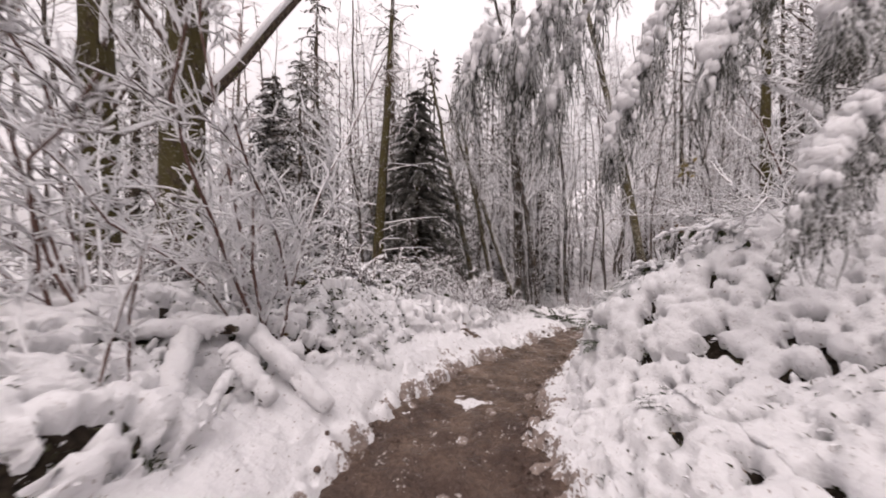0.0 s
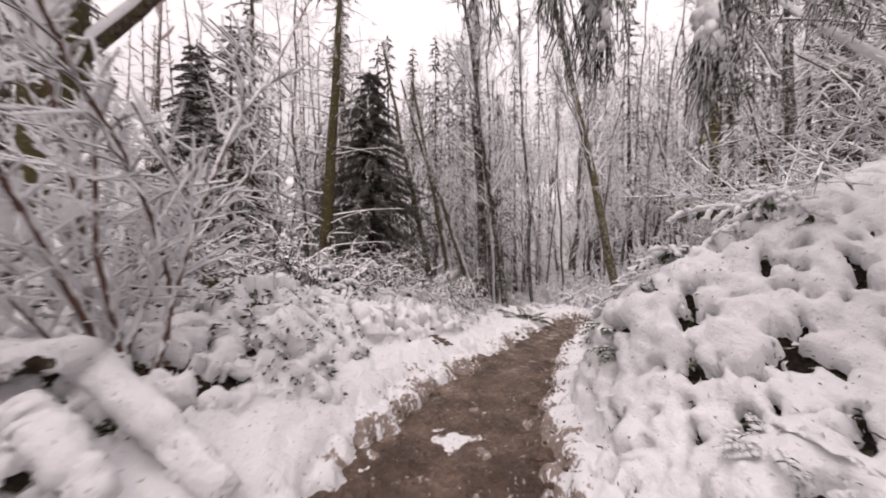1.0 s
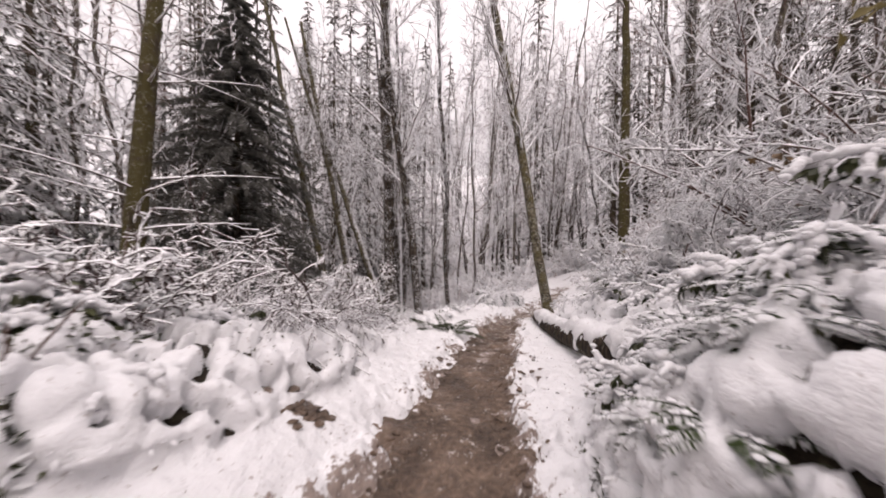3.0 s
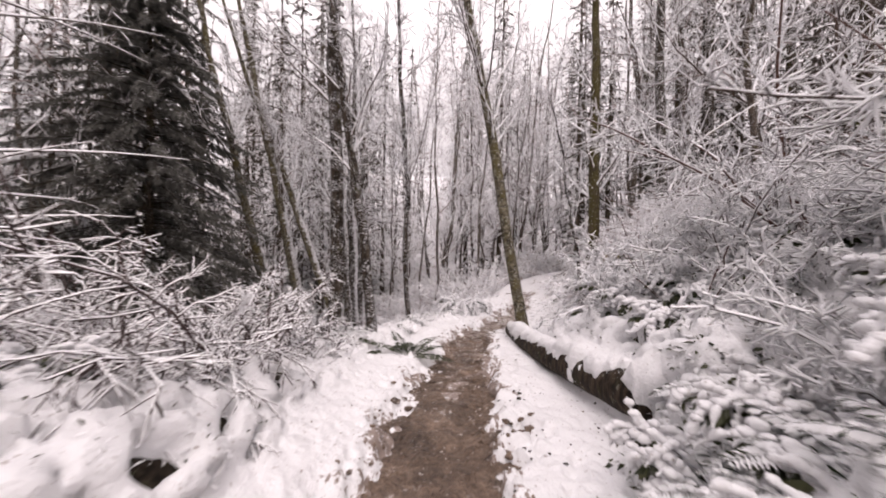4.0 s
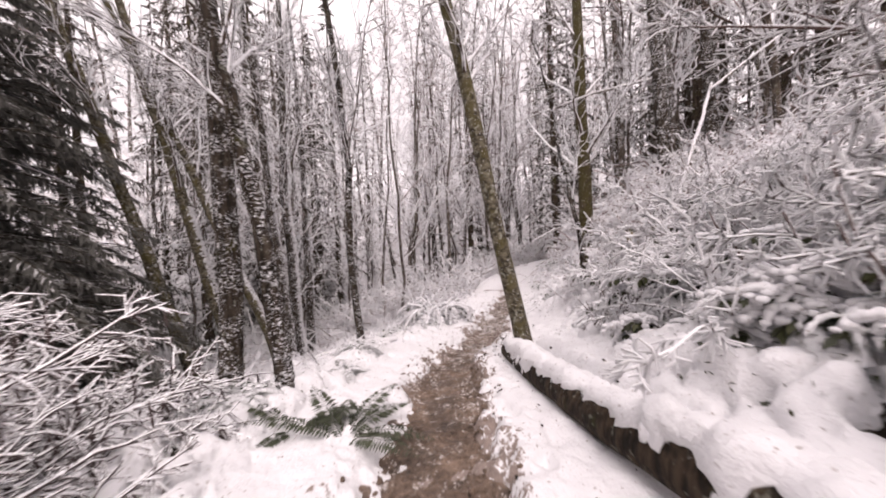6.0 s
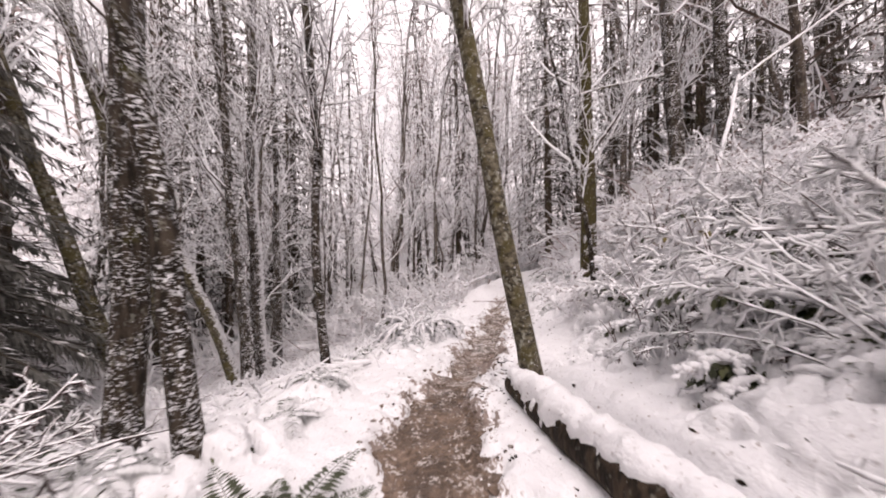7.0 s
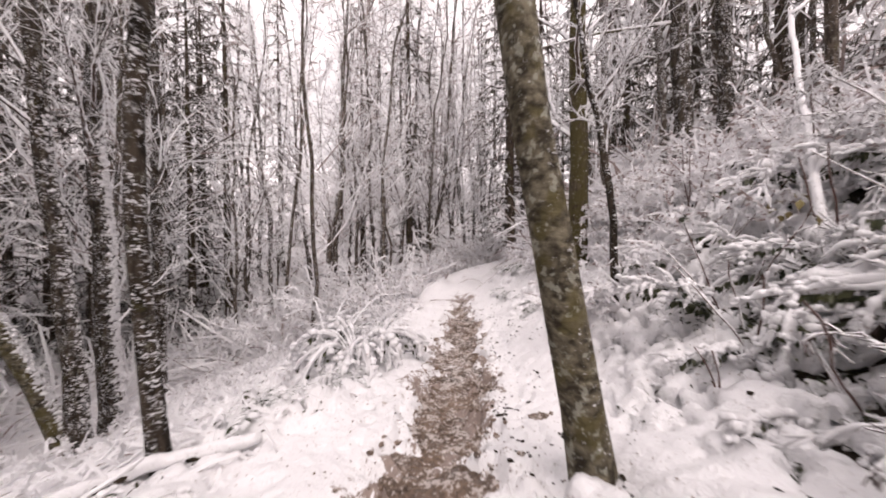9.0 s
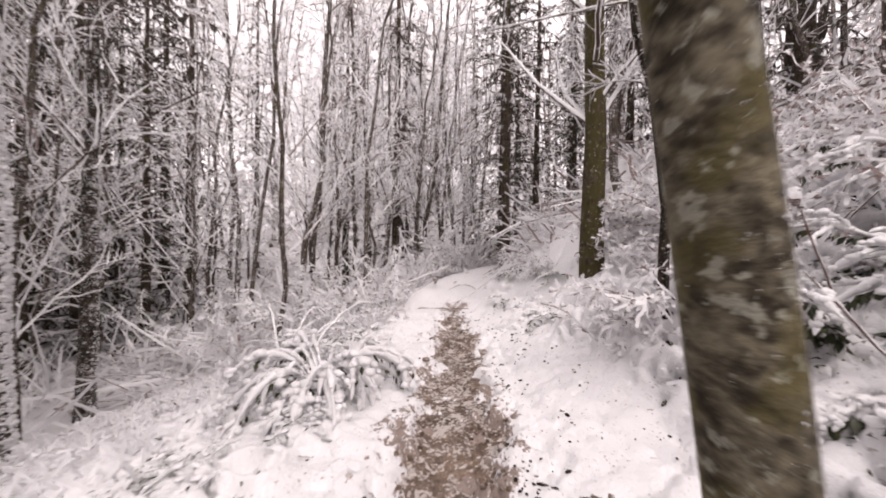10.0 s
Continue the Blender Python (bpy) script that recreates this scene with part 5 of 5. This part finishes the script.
for q, (x, y, L) in enumerate([(1.66, 3.42, 0.3), (1.72, 3.62, 0.32), (1.92, 4.0, 0.3), (2.55, 4.45, 0.4), (2.85, 4.55, 0.5), (3.2, 4.7, 0.5), (3.55, 4.8, 0.55), (3.0, 4.3, 0.5), (3.9, 5.15, 0.5), (4.25, 5.35, 0.45), (3.4, 4.4, 0.55), (2.3, 4.2, 0.35), (1.5, 2.2, 0.25), (2.05, 3.75, 0.36), (2.25, 3.62, 0.4), (2.45, 3.8, 0.42), (2.3, 3.98, 0.4), (2.62, 3.62, 0.45), (2.68, 4.02, 0.45), (2.1, 4.02, 0.36), (1.97, 3.58, 0.32), (2.47, 3.48, 0.42), (2.82, 3.8, 0.45), (2.2, 3.5, 0.36), (2.92, 4.1, 0.45), (2.55, 4.15, 0.42)]):
    fern(x, y, "sword fern weighed down by snow on the bank", 400 + q, 11, L, FERN_SNOWY if q not in (0, 1, 8) else FERN, snow=4, lean=(-0.35, 0.1))
fern(2.8, 8.1, "green sword fern with arching fronds beside the footpath", 430, 7, 0.62, FERN_BARE, lean=(0.45, -0.2), droop=-0.8)
fern(2.55, 8.35, "snowy sword fern beside the footpath", 431, 6, 0.5, FERN_BARE, snow=1, lean=(0.3, -0.2))
laden_shrub("sword_fern", 6.2, 11.8, 0.95, 432, "large sword fern bowed down under thick snow", boughs=40, shoots=5, fat=0.027, droop=-2.6, rise=1.9, wild=0.1, tall=0, category="fern", group="ferns")
for q, (x, y, L) in enumerate([(5.6, 11.15, 0.4), (4.7, 10.95, 0.45), (7.15, 12.75, 0.55), (7.9, 13.3, 0.55), (3.7, 9.95, 0.4), (3.2, 9.3, 0.35), (5.9, 11.6, 0.5), (6.8, 12.5, 0.6), (4.1, 11.0, 0.45), (2.2, 8.9, 0.45)]):
    fern(x, y, "snow bowed fern on the verge above the hollow", 460 + q, 12, L, FERN_SNOWY, snow=3, droop=-1.5)
fern(5.0, 11.1, "small snowy fern at the edge of the hollow", 433, 9, 0.3, FERN_SNOWY, snow=2)
fern(4.45, 11.35, "snowy fern in the hollow", 434, 10, 0.4, FERN_SNOWY, snow=3)
for q, (x, y) in enumerate([(10.6, 12.1), (11.6, 12.4), (9.6, 10.9), (10.6, 11.0), (12.2, 13.0), (11.2, 11.5)]):
    fern(x, y, "snow covered sword fern at the bend of the footpath", 440 + q, 12, 0.6, FERN_SNOWY, snow=3, droop=-1.5)

# ---- snow covered sticks, stumps and stones ----
fallen_log("snowy_log", [(-1.72, 2.87, 0.92), (-1.35, 2.75, 0.68), (-0.95, 2.6, 0.36)], 0.065, 0.06, "snow covered branch leaning on the bank", 310, 0.08)
fallen_log("snowy_log", [(-1.62, 2.78, 0.95), (-1.95, 2.65, 0.97), (-2.5, 2.52, 0.95)], 0.062, 0.055, "snow covered log lying on the bank", 311, 0.08)
fallen_log("snowy_log", [(-2.1, 2.8, 0.98), (-1.92, 2.4, 0.79), (-1.65, 1.9, 0.47)], 0.07, 0.068, "snow covered branch leaning on the bank", 312, 0.08)
fallen_log("snowy_log", [(-1.62, 2.52, 0.79), (-1.47, 2.46, 0.7), (-1.26, 2.39, 0.53)], 0.062, 0.055, "short snow covered branch on the bank", 313, 0.08)
fallen_log("snowy_log", [(-1.5, 2.3, 0.7), (-1.47, 2.12, 0.63), (-1.43, 1.95, 0.55)], 0.03, 0.03, "thin snow covered branch leaning on the bank", 319, 0.05)
fallen_log("snowy_log", [(-1.3, 3.3, 0.72), (-0.95, 3.5, 0.5), (-0.7, 3.62, 0.32)], 0.045, 0.035, "snow covered branch at the foot of the hazel", 314, 0.06)
fallen_log("fallen_stick", [(5.7, 11.05, -0.56), (6.2, 11.5, -0.55), (6.75, 12.0, -0.5)], 0.03, 0.022, "dark fallen stick with snow beside the fern", 315, 0.02)
fallen_log("fallen_stick", [(4.9, 10.6, -0.42), (5.35, 11.05, -0.52), (5.6, 11.3, -0.56)], 0.05, 0.04, "dark fallen branch under snow at the edge of the hollow", 316, 0.05)
fallen_log("fallen_stick", [(3.4, 11.0, -0.5), (4.0, 10.75, -0.36), (4.5, 10.5, -0.33)], 0.04, 0.03, "snow covered fallen branch among the roots", 317, 0.05)
fallen_log("fallen_log", [(9.9, 15.8, -0.75), (10.5, 15.5, -0.6), (11.0, 15.2, -0.45)], 0.16, 0.12, "snow covered log end at the bend of the footpath", 318, 0.08)


# broken sticks under snow along the rim of the hollow
rng = np.random.default_rng(345)
for q in range(9):
    f = rng.uniform(0, 1)
    x, y = 3.3 + 0.9 * f + rng.normal(0, 0.25), 10.2 + 1.5 * f + rng.normal(0, 0.2)
    a, L = rng.uniform(0, 2 * math.pi), rng.uniform(0.3, 0.7)
    ends = [(x + k * L * math.cos(a), y + k * L * math.sin(a)) for k in (-0.5, 0.0, 0.5)]
    fallen_log("fallen_stick", [(px, py, float(snow_top(np.array([px]), np.array([py]))[0]) + dz) for (px, py), dz in zip(ends, (0.0, rng.uniform(0.04, 0.12), rng.uniform(0.05, 0.3)))], 0.010, 0.006, "crooked snow covered stick at the rim of the hollow", 346 + q, 0.018)


def stump(x, y, r, h, label, seed, cap=0.1, z=None, cling=40):
    rng = np.random.default_rng(seed)
    zb = float(land(np.array([x]), np.array([y]))[0]) - 0.02 if z is None else z
    ob = thing("stump_shape", x, y, zb, label, "tree stump")
    b = Bag()
    line = np.array([[0, 0, 0], [0.01, 0, h * 0.5], [0.0, 0.02, h]])
    tubes(b, line[None], np.array([[r * 1.2, r, r * 0.9]]), 14, True)
    part("trunk", b, BARK_LOG, ob)
    c = Bag()
    at = np.array([[0, 0, h]]) + rng.normal(0, 0.25, (16, 3)) * np.array([r, r, 0.1])
    w = r * rng.uniform(0.35, 0.8, 16)
    lumps(c, rng, at + rng.normal(0, 0.35 * r, (16, 3)) * np.array([1, 1, 0]), np.stack([w, w, w * 0.5 + cap * 0.3], -1), True, 0.2)
    a = rng.uniform(-2.6, -0.2, cling)
    k = rng.uniform(0.1, 1, cling)
    at = np.stack([np.cos(a) * r, np.sin(a) * r, k * h], -1)
    w = r * rng.uniform(0.15, 0.4, cling)
    lumps(c, rng, at, np.stack([w, w, w * 1.3], -1), True, 0.15)
    part("snow", c, SNOW, ob, "snow plastered over the stump")
    return ob


stump(-0.13, 6.2, 0.10, 0.34, "short broken stump plastered with snow beside the footpath", 330)
# added dark block in place of a shaded hollow below the slope
stump(6.95, 7.4, 0.24, 0.5, "dark block under a cap of snow, standing in for a shaded hollow", 331, 0.03, 0.22, 6)


# ---- mud clods, stones and leaf litter ----
def clods():
    rng = np.random.default_rng(500)
    n = 22000
    q = rng.uniform(0, 1, n)
    s = -2 + q * 17
    x = np.interp(s, TRAIL_S, TRAIL[:, 0]) + rng.normal(0, 0.55, n)
    y = np.interp(s, TRAIL_S, TRAIL[:, 1]) + rng.normal(0, 0.55, n)
    ss, u, z, half = along(x, y)
    edge = np.abs(u) - half
    keep = (edge > -0.22) & (edge < 0.25) & (rng.uniform(0, 1, n) < 0.6 * np.exp(-np.abs(edge + 0.04) / 0.09) * (0.5 + 0.5 * (u > 0)))
    x, y = x[keep], y[keep]
    zz = np.maximum(snow_top(x, y) - 0.004, trail_top(x, y))
    w = rng.uniform(0.008, 0.03, len(x)) * rng.uniform(0.6, 1.3, len(x)) * (1 + 0.8 * (rng.uniform(0, 1, len(x)) < 0.15))
    b = Bag()
    lumps(b, rng, np.stack([x, y, zz], -1), np.stack([w, w * 0.8, w * 0.45], -1), False, 0.3)
    tagged(new("mud_clods", b.mesh("mud_clods", MUD, False)), "brown mud clods and stones along the trail edges", "mud clods", kind="stuff")


clods()


def mud_patch(x, y, r, seed):
    rng = np.random.default_rng(seed)
    n = 40
    at = np.stack([x + rng.normal(0, r * 0.6, n), y + rng.normal(0, r * 0.4, n)], -1)
    z = snow_top(at[:, 0], at[:, 1])
    w = r * rng.uniform(0.2, 0.5, n)
    b = Bag()
    lumps(b, rng, np.stack([at[:, 0], at[:, 1], z], -1), np.stack([w, w * 0.8, w * 0.3], -1), False, 0.3)
    tagged(new("earth_patch", b.mesh("earth_patch", MUD, False)), "patch of bare dark earth in the snow", "bare earth", kind="stuff")


mud_patch(0.45, 5.35, 0.16, 510)
mud_patch(2.75, 5.9, 0.10, 511)
mud_patch(6.2, 9.3, 0.07, 512)


def litter():
    """Leaves that stick out of the gaps in the snow."""
    rng = np.random.default_rng(520)
    n = 110000
    x, y = rng.uniform(-4, 9, n), rng.uniform(0.5, 12, n)
    c = shrub_cover(x, y)
    gap = under_top(x, y) - snow_top(x, y)
    keep = (c > 0.05) & (gap > -0.02)
    x, y = x[keep][:7000], y[keep][:7000]
    z = under_top(x, y) - 0.01
    m = len(x)
    b, d = Bag(), Bag()
    way = rng.normal(0, 1, (m, 3)) + np.array([-0.2, -0.3, 0.5])
    cut = int(m * 0.7)
    P = swollen(x, y, z)
    leaves(b, rng, P[:cut], way[:cut], rng.uniform(0.015, 0.04, cut), 0.22, 0.1)
    leaves(d, rng, P[cut:], way[cut:], rng.uniform(0.015, 0.035, m - cut), 0.2, 0.15)
    tagged(new("evergreen_leaves", b.mesh("evergreen_leaves", LEAF_DARK)), "dark evergreen shrub leaves showing through the snow", "leaves", kind="stuff")
    tagged(new("withered_leaves", d.mesh("withered_leaves", LEAF_BROWN)), "withered brown leaves showing through the snow", "leaves", kind="stuff")
    # dark leaf flecks in the creases of the snow, standing for small shaded holes
    n = 90000
    x, y = rng.uniform(-3.2, 8, n), rng.uniform(0.8, 11, n)
    depth = snow_top(x, y) - under_top(x, y)
    keep = (shrub_cover(x, y) > 0.08) & (depth > -0.03) & (depth < 0.05)
    x, y = x[keep][:15000], y[keep][:15000]
    m = len(x)
    t = Bag()
    leaves(t, rng, swollen(x, y, snow_top(x, y) - 0.004), rng.normal(0, 0.7, (m, 3)) + np.array([-0.3, -0.3, 0.25]), rng.uniform(0.02, 0.05, m), 0.2, 0.08)
    tagged(new("crease_flecks", t.mesh("crease_flecks", LEAF_DARK)), "dark leaf flecks standing for small shaded holes in creases of the snow", "leaves", kind="stuff")
    # leaf ends along the rims of the holes, on the banks that the trail passes closely
    many = 130000
    x = np.concatenate((rng.uniform(1.0, 3.8, many), rng.uniform(-3.4, -0.4, many), rng.uniform(3.4, 7.5, many), rng.uniform(2.0, 8.5, many)))
    y = np.concatenate((rng.uniform(0.4, 4.9, many), rng.uniform(0.9, 7.0, many), rng.uniform(4.4, 8.6, many), rng.uniform(8.6, 13.0, many)))
    depth = snow_top(x, y) - under_top(x, y)
    keep = (shrub_cover(x, y) > 0.06) & (depth > -0.05) & (depth < 0.035)
    x, y = x[keep], y[keep]
    m = len(x)
    for bag_, material, name, label, part_ in ((Bag(), LEAF_DARK, "rim_leaves", "dark evergreen leaves at the rims of gaps in the snow", 0), (Bag(), SPRIG, "snowy_leaf_ends", "leaf ends with snow at the rims of gaps", 1)):
        q = np.arange(m) % 2 == part_
        aim = rng.normal(0, 0.8, (q.sum(), 3)) + np.array([0, -0.4, 0.1])
        leaves(bag_, rng, swollen(x[q], y[q], snow_top(x[q], y[q]) + 0.01 * part_), aim, rng.uniform(0.03, 0.08, q.sum()), 0.2, 0.08)
        tagged(new(name, bag_.mesh(name, material)), label, "leaves", kind="stuff")
    # dark debris trodden into the verge beside the trail
    n = 1700
    s = rng.uniform(4, 15, n)
    x = np.interp(s, TRAIL_S, TRAIL[:, 0]) + rng.normal(0.35, 0.45, n)
    y = np.interp(s, TRAIL_S, TRAIL[:, 1]) + rng.normal(-0.35, 0.45, n)
    keep = (np.abs(along(x, y)[1]) > along(x, y)[3] + 0.05) & (fractal(x, y, 0.3, 527, 2) > 0.52)
    x, y = x[keep], y[keep]
    w = rng.uniform(0.005, 0.02, len(x)) * rng.choice([0.7, 1.0, 1.7], len(x))
    crumbs = Bag()
    lumps(crumbs, rng, np.stack([x, y, snow_top(x, y) + 0.002], -1), np.stack([w, w * 0.6, w * 0.4], -1), False, 0.4)
    tagged(new("trodden_debris", crumbs.mesh("trodden_debris", UNDER, False)), "dark crumbs of soil and leaves on the trodden snow", "debris", kind="stuff")
    # scattered bits on the open snow
    n = 1500
    s = rng.uniform(-2, 17, n)
    x = np.interp(s, TRAIL_S, TRAIL[:, 0]) + rng.normal(0, 1.3, n)
    y = np.interp(s, TRAIL_S, TRAIL[:, 1]) + rng.normal(0, 1.3, n)
    keep = np.abs(along(x, y)[1]) > along(x, y)[3]
    x, y = x[keep], y[keep]
    e = Bag()
    m = len(x)
    leaves(e, rng, np.stack([x, y, snow_top(x, y) + 0.004], -1), rng.normal(0, 1, (m, 3)) * np.array([1, 1, 0.2]), rng.uniform(0.008, 0.026, m), 0.3, 0.1)
    tagged(new("leaf_litter", e.mesh("leaf_litter", LEAF_BROWN)), "brown leaf scraps scattered on the snow", "leaf litter", kind="stuff")



def sprigs():
    """Snow laden leaf sprigs that roughen the snow of the low shrubs."""
    rng = np.random.default_rng(530)
    n = 60000
    x, y = rng.uniform(-4.2, 8.4, n), rng.uniform(0.3, 11, n)
    c = shrub_cover(x, y)
    s, u, z, half = along(x, y)
    keep = (c > 0.08) & (np.abs(u) < 4.5) & (fractal(x, y, 0.45, 533, 3) > 0.50)
    x, y = x[keep][:12000], y[keep][:12000]
    m = len(x)
    e = 0.05
    z = np.maximum(snow_top(x, y), under_top(x, y)) - 0.01
    down = np.stack([smooth_top(x - e, y) - smooth_top(x + e, y), smooth_top(x, y - e) - smooth_top(x, y + e), np.zeros(m)], -1) / (2 * e)
    way = down * 0.8 + rng.normal(0, 0.55, (m, 3)) + np.array([0, 0, 0.25])
    b = Bag()
    leaves(b, rng, swollen(x, y, z), way, rng.uniform(0.025, 0.065, m), 0.16, 0.06)
    tagged(new("leaf_sprigs", b.mesh("leaf_sprigs", SPRIG)), "snow laden leaf sprigs of low shrubs", "leaves", kind="stuff")


litter()
sprigs()


def leaf_cluster(x, y, z, many, size, spread, material, label, seed):
    rng = np.random.default_rng(seed)
    ob = thing("leaf_cluster", x, y, z, label, "leaves")
    b = Bag()
    tubes(b, grow(rng, np.zeros((3, 3)), rng.normal(0, 0.4, (3, 3)) + np.array([0, 0, 1.0]), spread * 1.6, 4, (0, 0, -0.3), 0.2), taper(3, 4, 0.004, 0.002), 4)
    part("stem", b, LIMB, ob)
    b = Bag()
    leaves(b, rng, rng.normal(0, spread, (many, 3)) + np.array([0, 0, spread]), rng.normal(0, 1, (many, 3)) + np.array([0, 0, -0.3]), rng.uniform(0.6, 1.3, many) * size, 0.28, 0.12)
    tagged(part("leaf_mass", b, material, ob), kind="stuff")


leaf_cluster(-1.68, 3.08, 0.55, 110, 0.06, 0.11, LEAF_BROWN, "reddish brown leaves caught at the foot of the hazel", 539)
leaf_cluster(-1.8, 4.35, 0.98, 70, 0.09, 0.09, LEAF_OLIVE, "yellow green leaves of a snowy evergreen shrub", 540)
leaf_cluster(2.6, 3.55, 2.45, 16, 0.08, 0.06, LEAF_OLIVE, "withered olive leaves hanging from a twig", 541)
leaf_cluster(2.75, 3.9, 1.75, 14, 0.07, 0.06, LEAF_BROWN, "withered brown leaves hanging from a twig", 542)
leaf_cluster(6.5, 7.4, 1.25, 10, 0.07, 0.06, LEAF_OLIVE, "withered leaves on a bramble", 543)
leaf_cluster(6.9, 7.9, 1.1, 10, 0.07, 0.06, LEAF_OLIVE, "withered leaves on a bramble", 544)


# ---- the hemlock bough that hangs over the start of the trail ----
def hemlock_bough(lines, label, seed):
    rng = np.random.default_rng(seed)
    start = np.array(lines[0][0])
    ob = thing("hemlock_bough", *start, label, "conifer bough", "hemlock boughs")
    needle, snow = Bag(), Bag()
    for pts in lines:
        pts = np.array(pts) - start
        f, g = np.linspace(0, 1, len(pts)), np.linspace(0, 1, 14)
        line = np.stack([np.interp(g, f, pts[:, i]) for i in range(3)], -1)
        line += rng.normal(0, 0.012, line.shape)
        b = Bag()
        tubes(b, line[None], np.linspace(0.015, 0.005, 14)[None], 7)
        part("branch", b, LIMB, ob)
        at, way, k = sprout(rng, line[None], 64, 0.06, 1.0, 0.7, -0.6)
        P = grow(rng, at, way, rng.uniform(0.2, 0.55, len(at)), 6, (0, 0, -2.2), 0.2)
        tubes(needle, P, taper(len(P), 6, 0.006, 0.003), 3)
        at2, way2, k2 = sprout(rng, P, 8, 0.1, 1.0, 0.8, -0.3)
        P2 = grow(rng, at2, way2, rng.uniform(0.06, 0.2, len(at2)), 4, (0, 0, -0.8), 0.15)
        tubes(needle, P2, taper(len(P2), 4, 0.0035, 0.002), 3)
        at3, way3, _ = sprout(rng, P2, 8, 0.0, 1.0, 1.2, -0.1)
        leaves(needle, rng, at3, way3, rng.uniform(0.016, 0.03, len(at3)), 0.1, 0.02)
        # clumps of snow along the branch and on the upper sprays
        q = np.sort(rng.uniform(0.05, 1, 46))
        at = np.stack([np.interp(q, g, line[:, i]) for i in range(3)], -1) + np.array([0, 0, 0.025]) + rng.normal(0, 0.018, (46, 3))
        w = rng.uniform(0.012, 0.04, 46) * (1 + 0.5 * ease(q, 0.6, 0.9))
        lumps(snow, rng, at, np.stack([w, w, w * 1.1], -1), True, 0.3)
        pick = rng.choice(len(P), 34, replace=False)
        for k_ in (1, 2, 3):
            w = rng.uniform(0.012, 0.032, 34) * (1.15 - 0.2 * k_)
            lumps(snow, rng, P[pick, k_] + rng.normal(0, 0.01, (34, 3)), np.stack([w, w, w * rng.uniform(1.2, 2.4, 34)], -1), True, 0.3)
    tagged(part("foliage", needle, HEMLOCK, ob, "drooping needle sprays"), kind="stuff")
    tagged(part("snow", snow, SNOW, ob, "heavy snow on the bough"), kind="stuff")
    return ob


hemlock_bough([[(1.15, 2.4, 3.95), (0.78, 2.28, 3.4), (0.45, 2.17, 3.02), (0.22, 2.1, 2.9), (0.14, 2.1, 2.66)], [(1.6, 2.6, 4.2), (1.02, 2.4, 3.3), (0.78, 2.3, 2.8), (0.7, 2.3, 2.5)], [(0.95, 2.4, 3.6), (0.62, 2.25, 3.05), (0.47, 2.2, 2.7)], [(1.9, 2.4, 4.1), (1.42, 2.2, 3.1), (1.2, 2.12, 2.6), (1.06, 2.1, 2.3)], [(2.4, 2.3, 3.9), (1.85, 2.1, 3.1), (1.6, 2.05, 2.75)]], "drooping hemlock bough heavy with snow over the footpath", 600)
hemlock_bough([[(3.2, 1.9, 3.3), (2.3, 1.65, 2.55), (1.8, 1.5, 2.12), (1.62, 1.45, 1.9)], [(3.0, 2.0, 2.9), (2.4, 1.85, 2.4), (2.0, 1.8, 2.05)], [(2.6, 1.9, 3.6), (2.2, 1.75, 3.1), (2.0, 1.7, 2.8)]], "snow laden hemlock bough over the bank", 601)
fallen_log("hanging_branch", [(3.6, 2.5, 2.2), (3.05, 2.95, 3.0), (2.65, 3.3, 3.6)], 0.03, 0.012, "dark bare limb with snow along its top over the bank", 613, 0.02, BARK_FIR)

# a sapling by the leaning alder and a long snowy limb across the slope
leaf_tree("sapling", 8.0, 9.1, (-0.10, 0.12), 5.5, 0.05, 610, "thin curved sapling with mossy snow flecked bark", BARK_SNOWY, limbs=10, twigs=8, low=0.3, snow=80, r1=0.015, category="sapling", wave=0.06, lump=0.014)
fallen_log("hanging_branch", [(11.1, 8.95, 4.9), (10.2, 10.1, 4.75), (8.9, 11.6, 4.25)], 0.03, 0.012, "long snow covered branch reaching across from the slope", 611, 0.02, BARK_ALDER)
fallen_log("hanging_branch", [(4.0, 10.52, 2.9), (4.6, 10.9, 3.25), (5.6, 11.6, 4.1)], 0.014, 0.008, "snow covered side branch of the slim alder", 612, 0.014, BARK_ALDER)
for q, (x, y, lx, ly) in enumerate([(5.9, 12.0, 0.5, 0.3), (5.7, 12.4, 0.6, 0.5)]):
    shrub("bowed_sapling", x, y, "thin sapling bowed over by snow at the hollow", 620 + q, 4, 1.9, 0.2, -1.7, (6, 3), 0.011, lean=(lx, ly), base=0.08, category="sapling", wild=0.15)
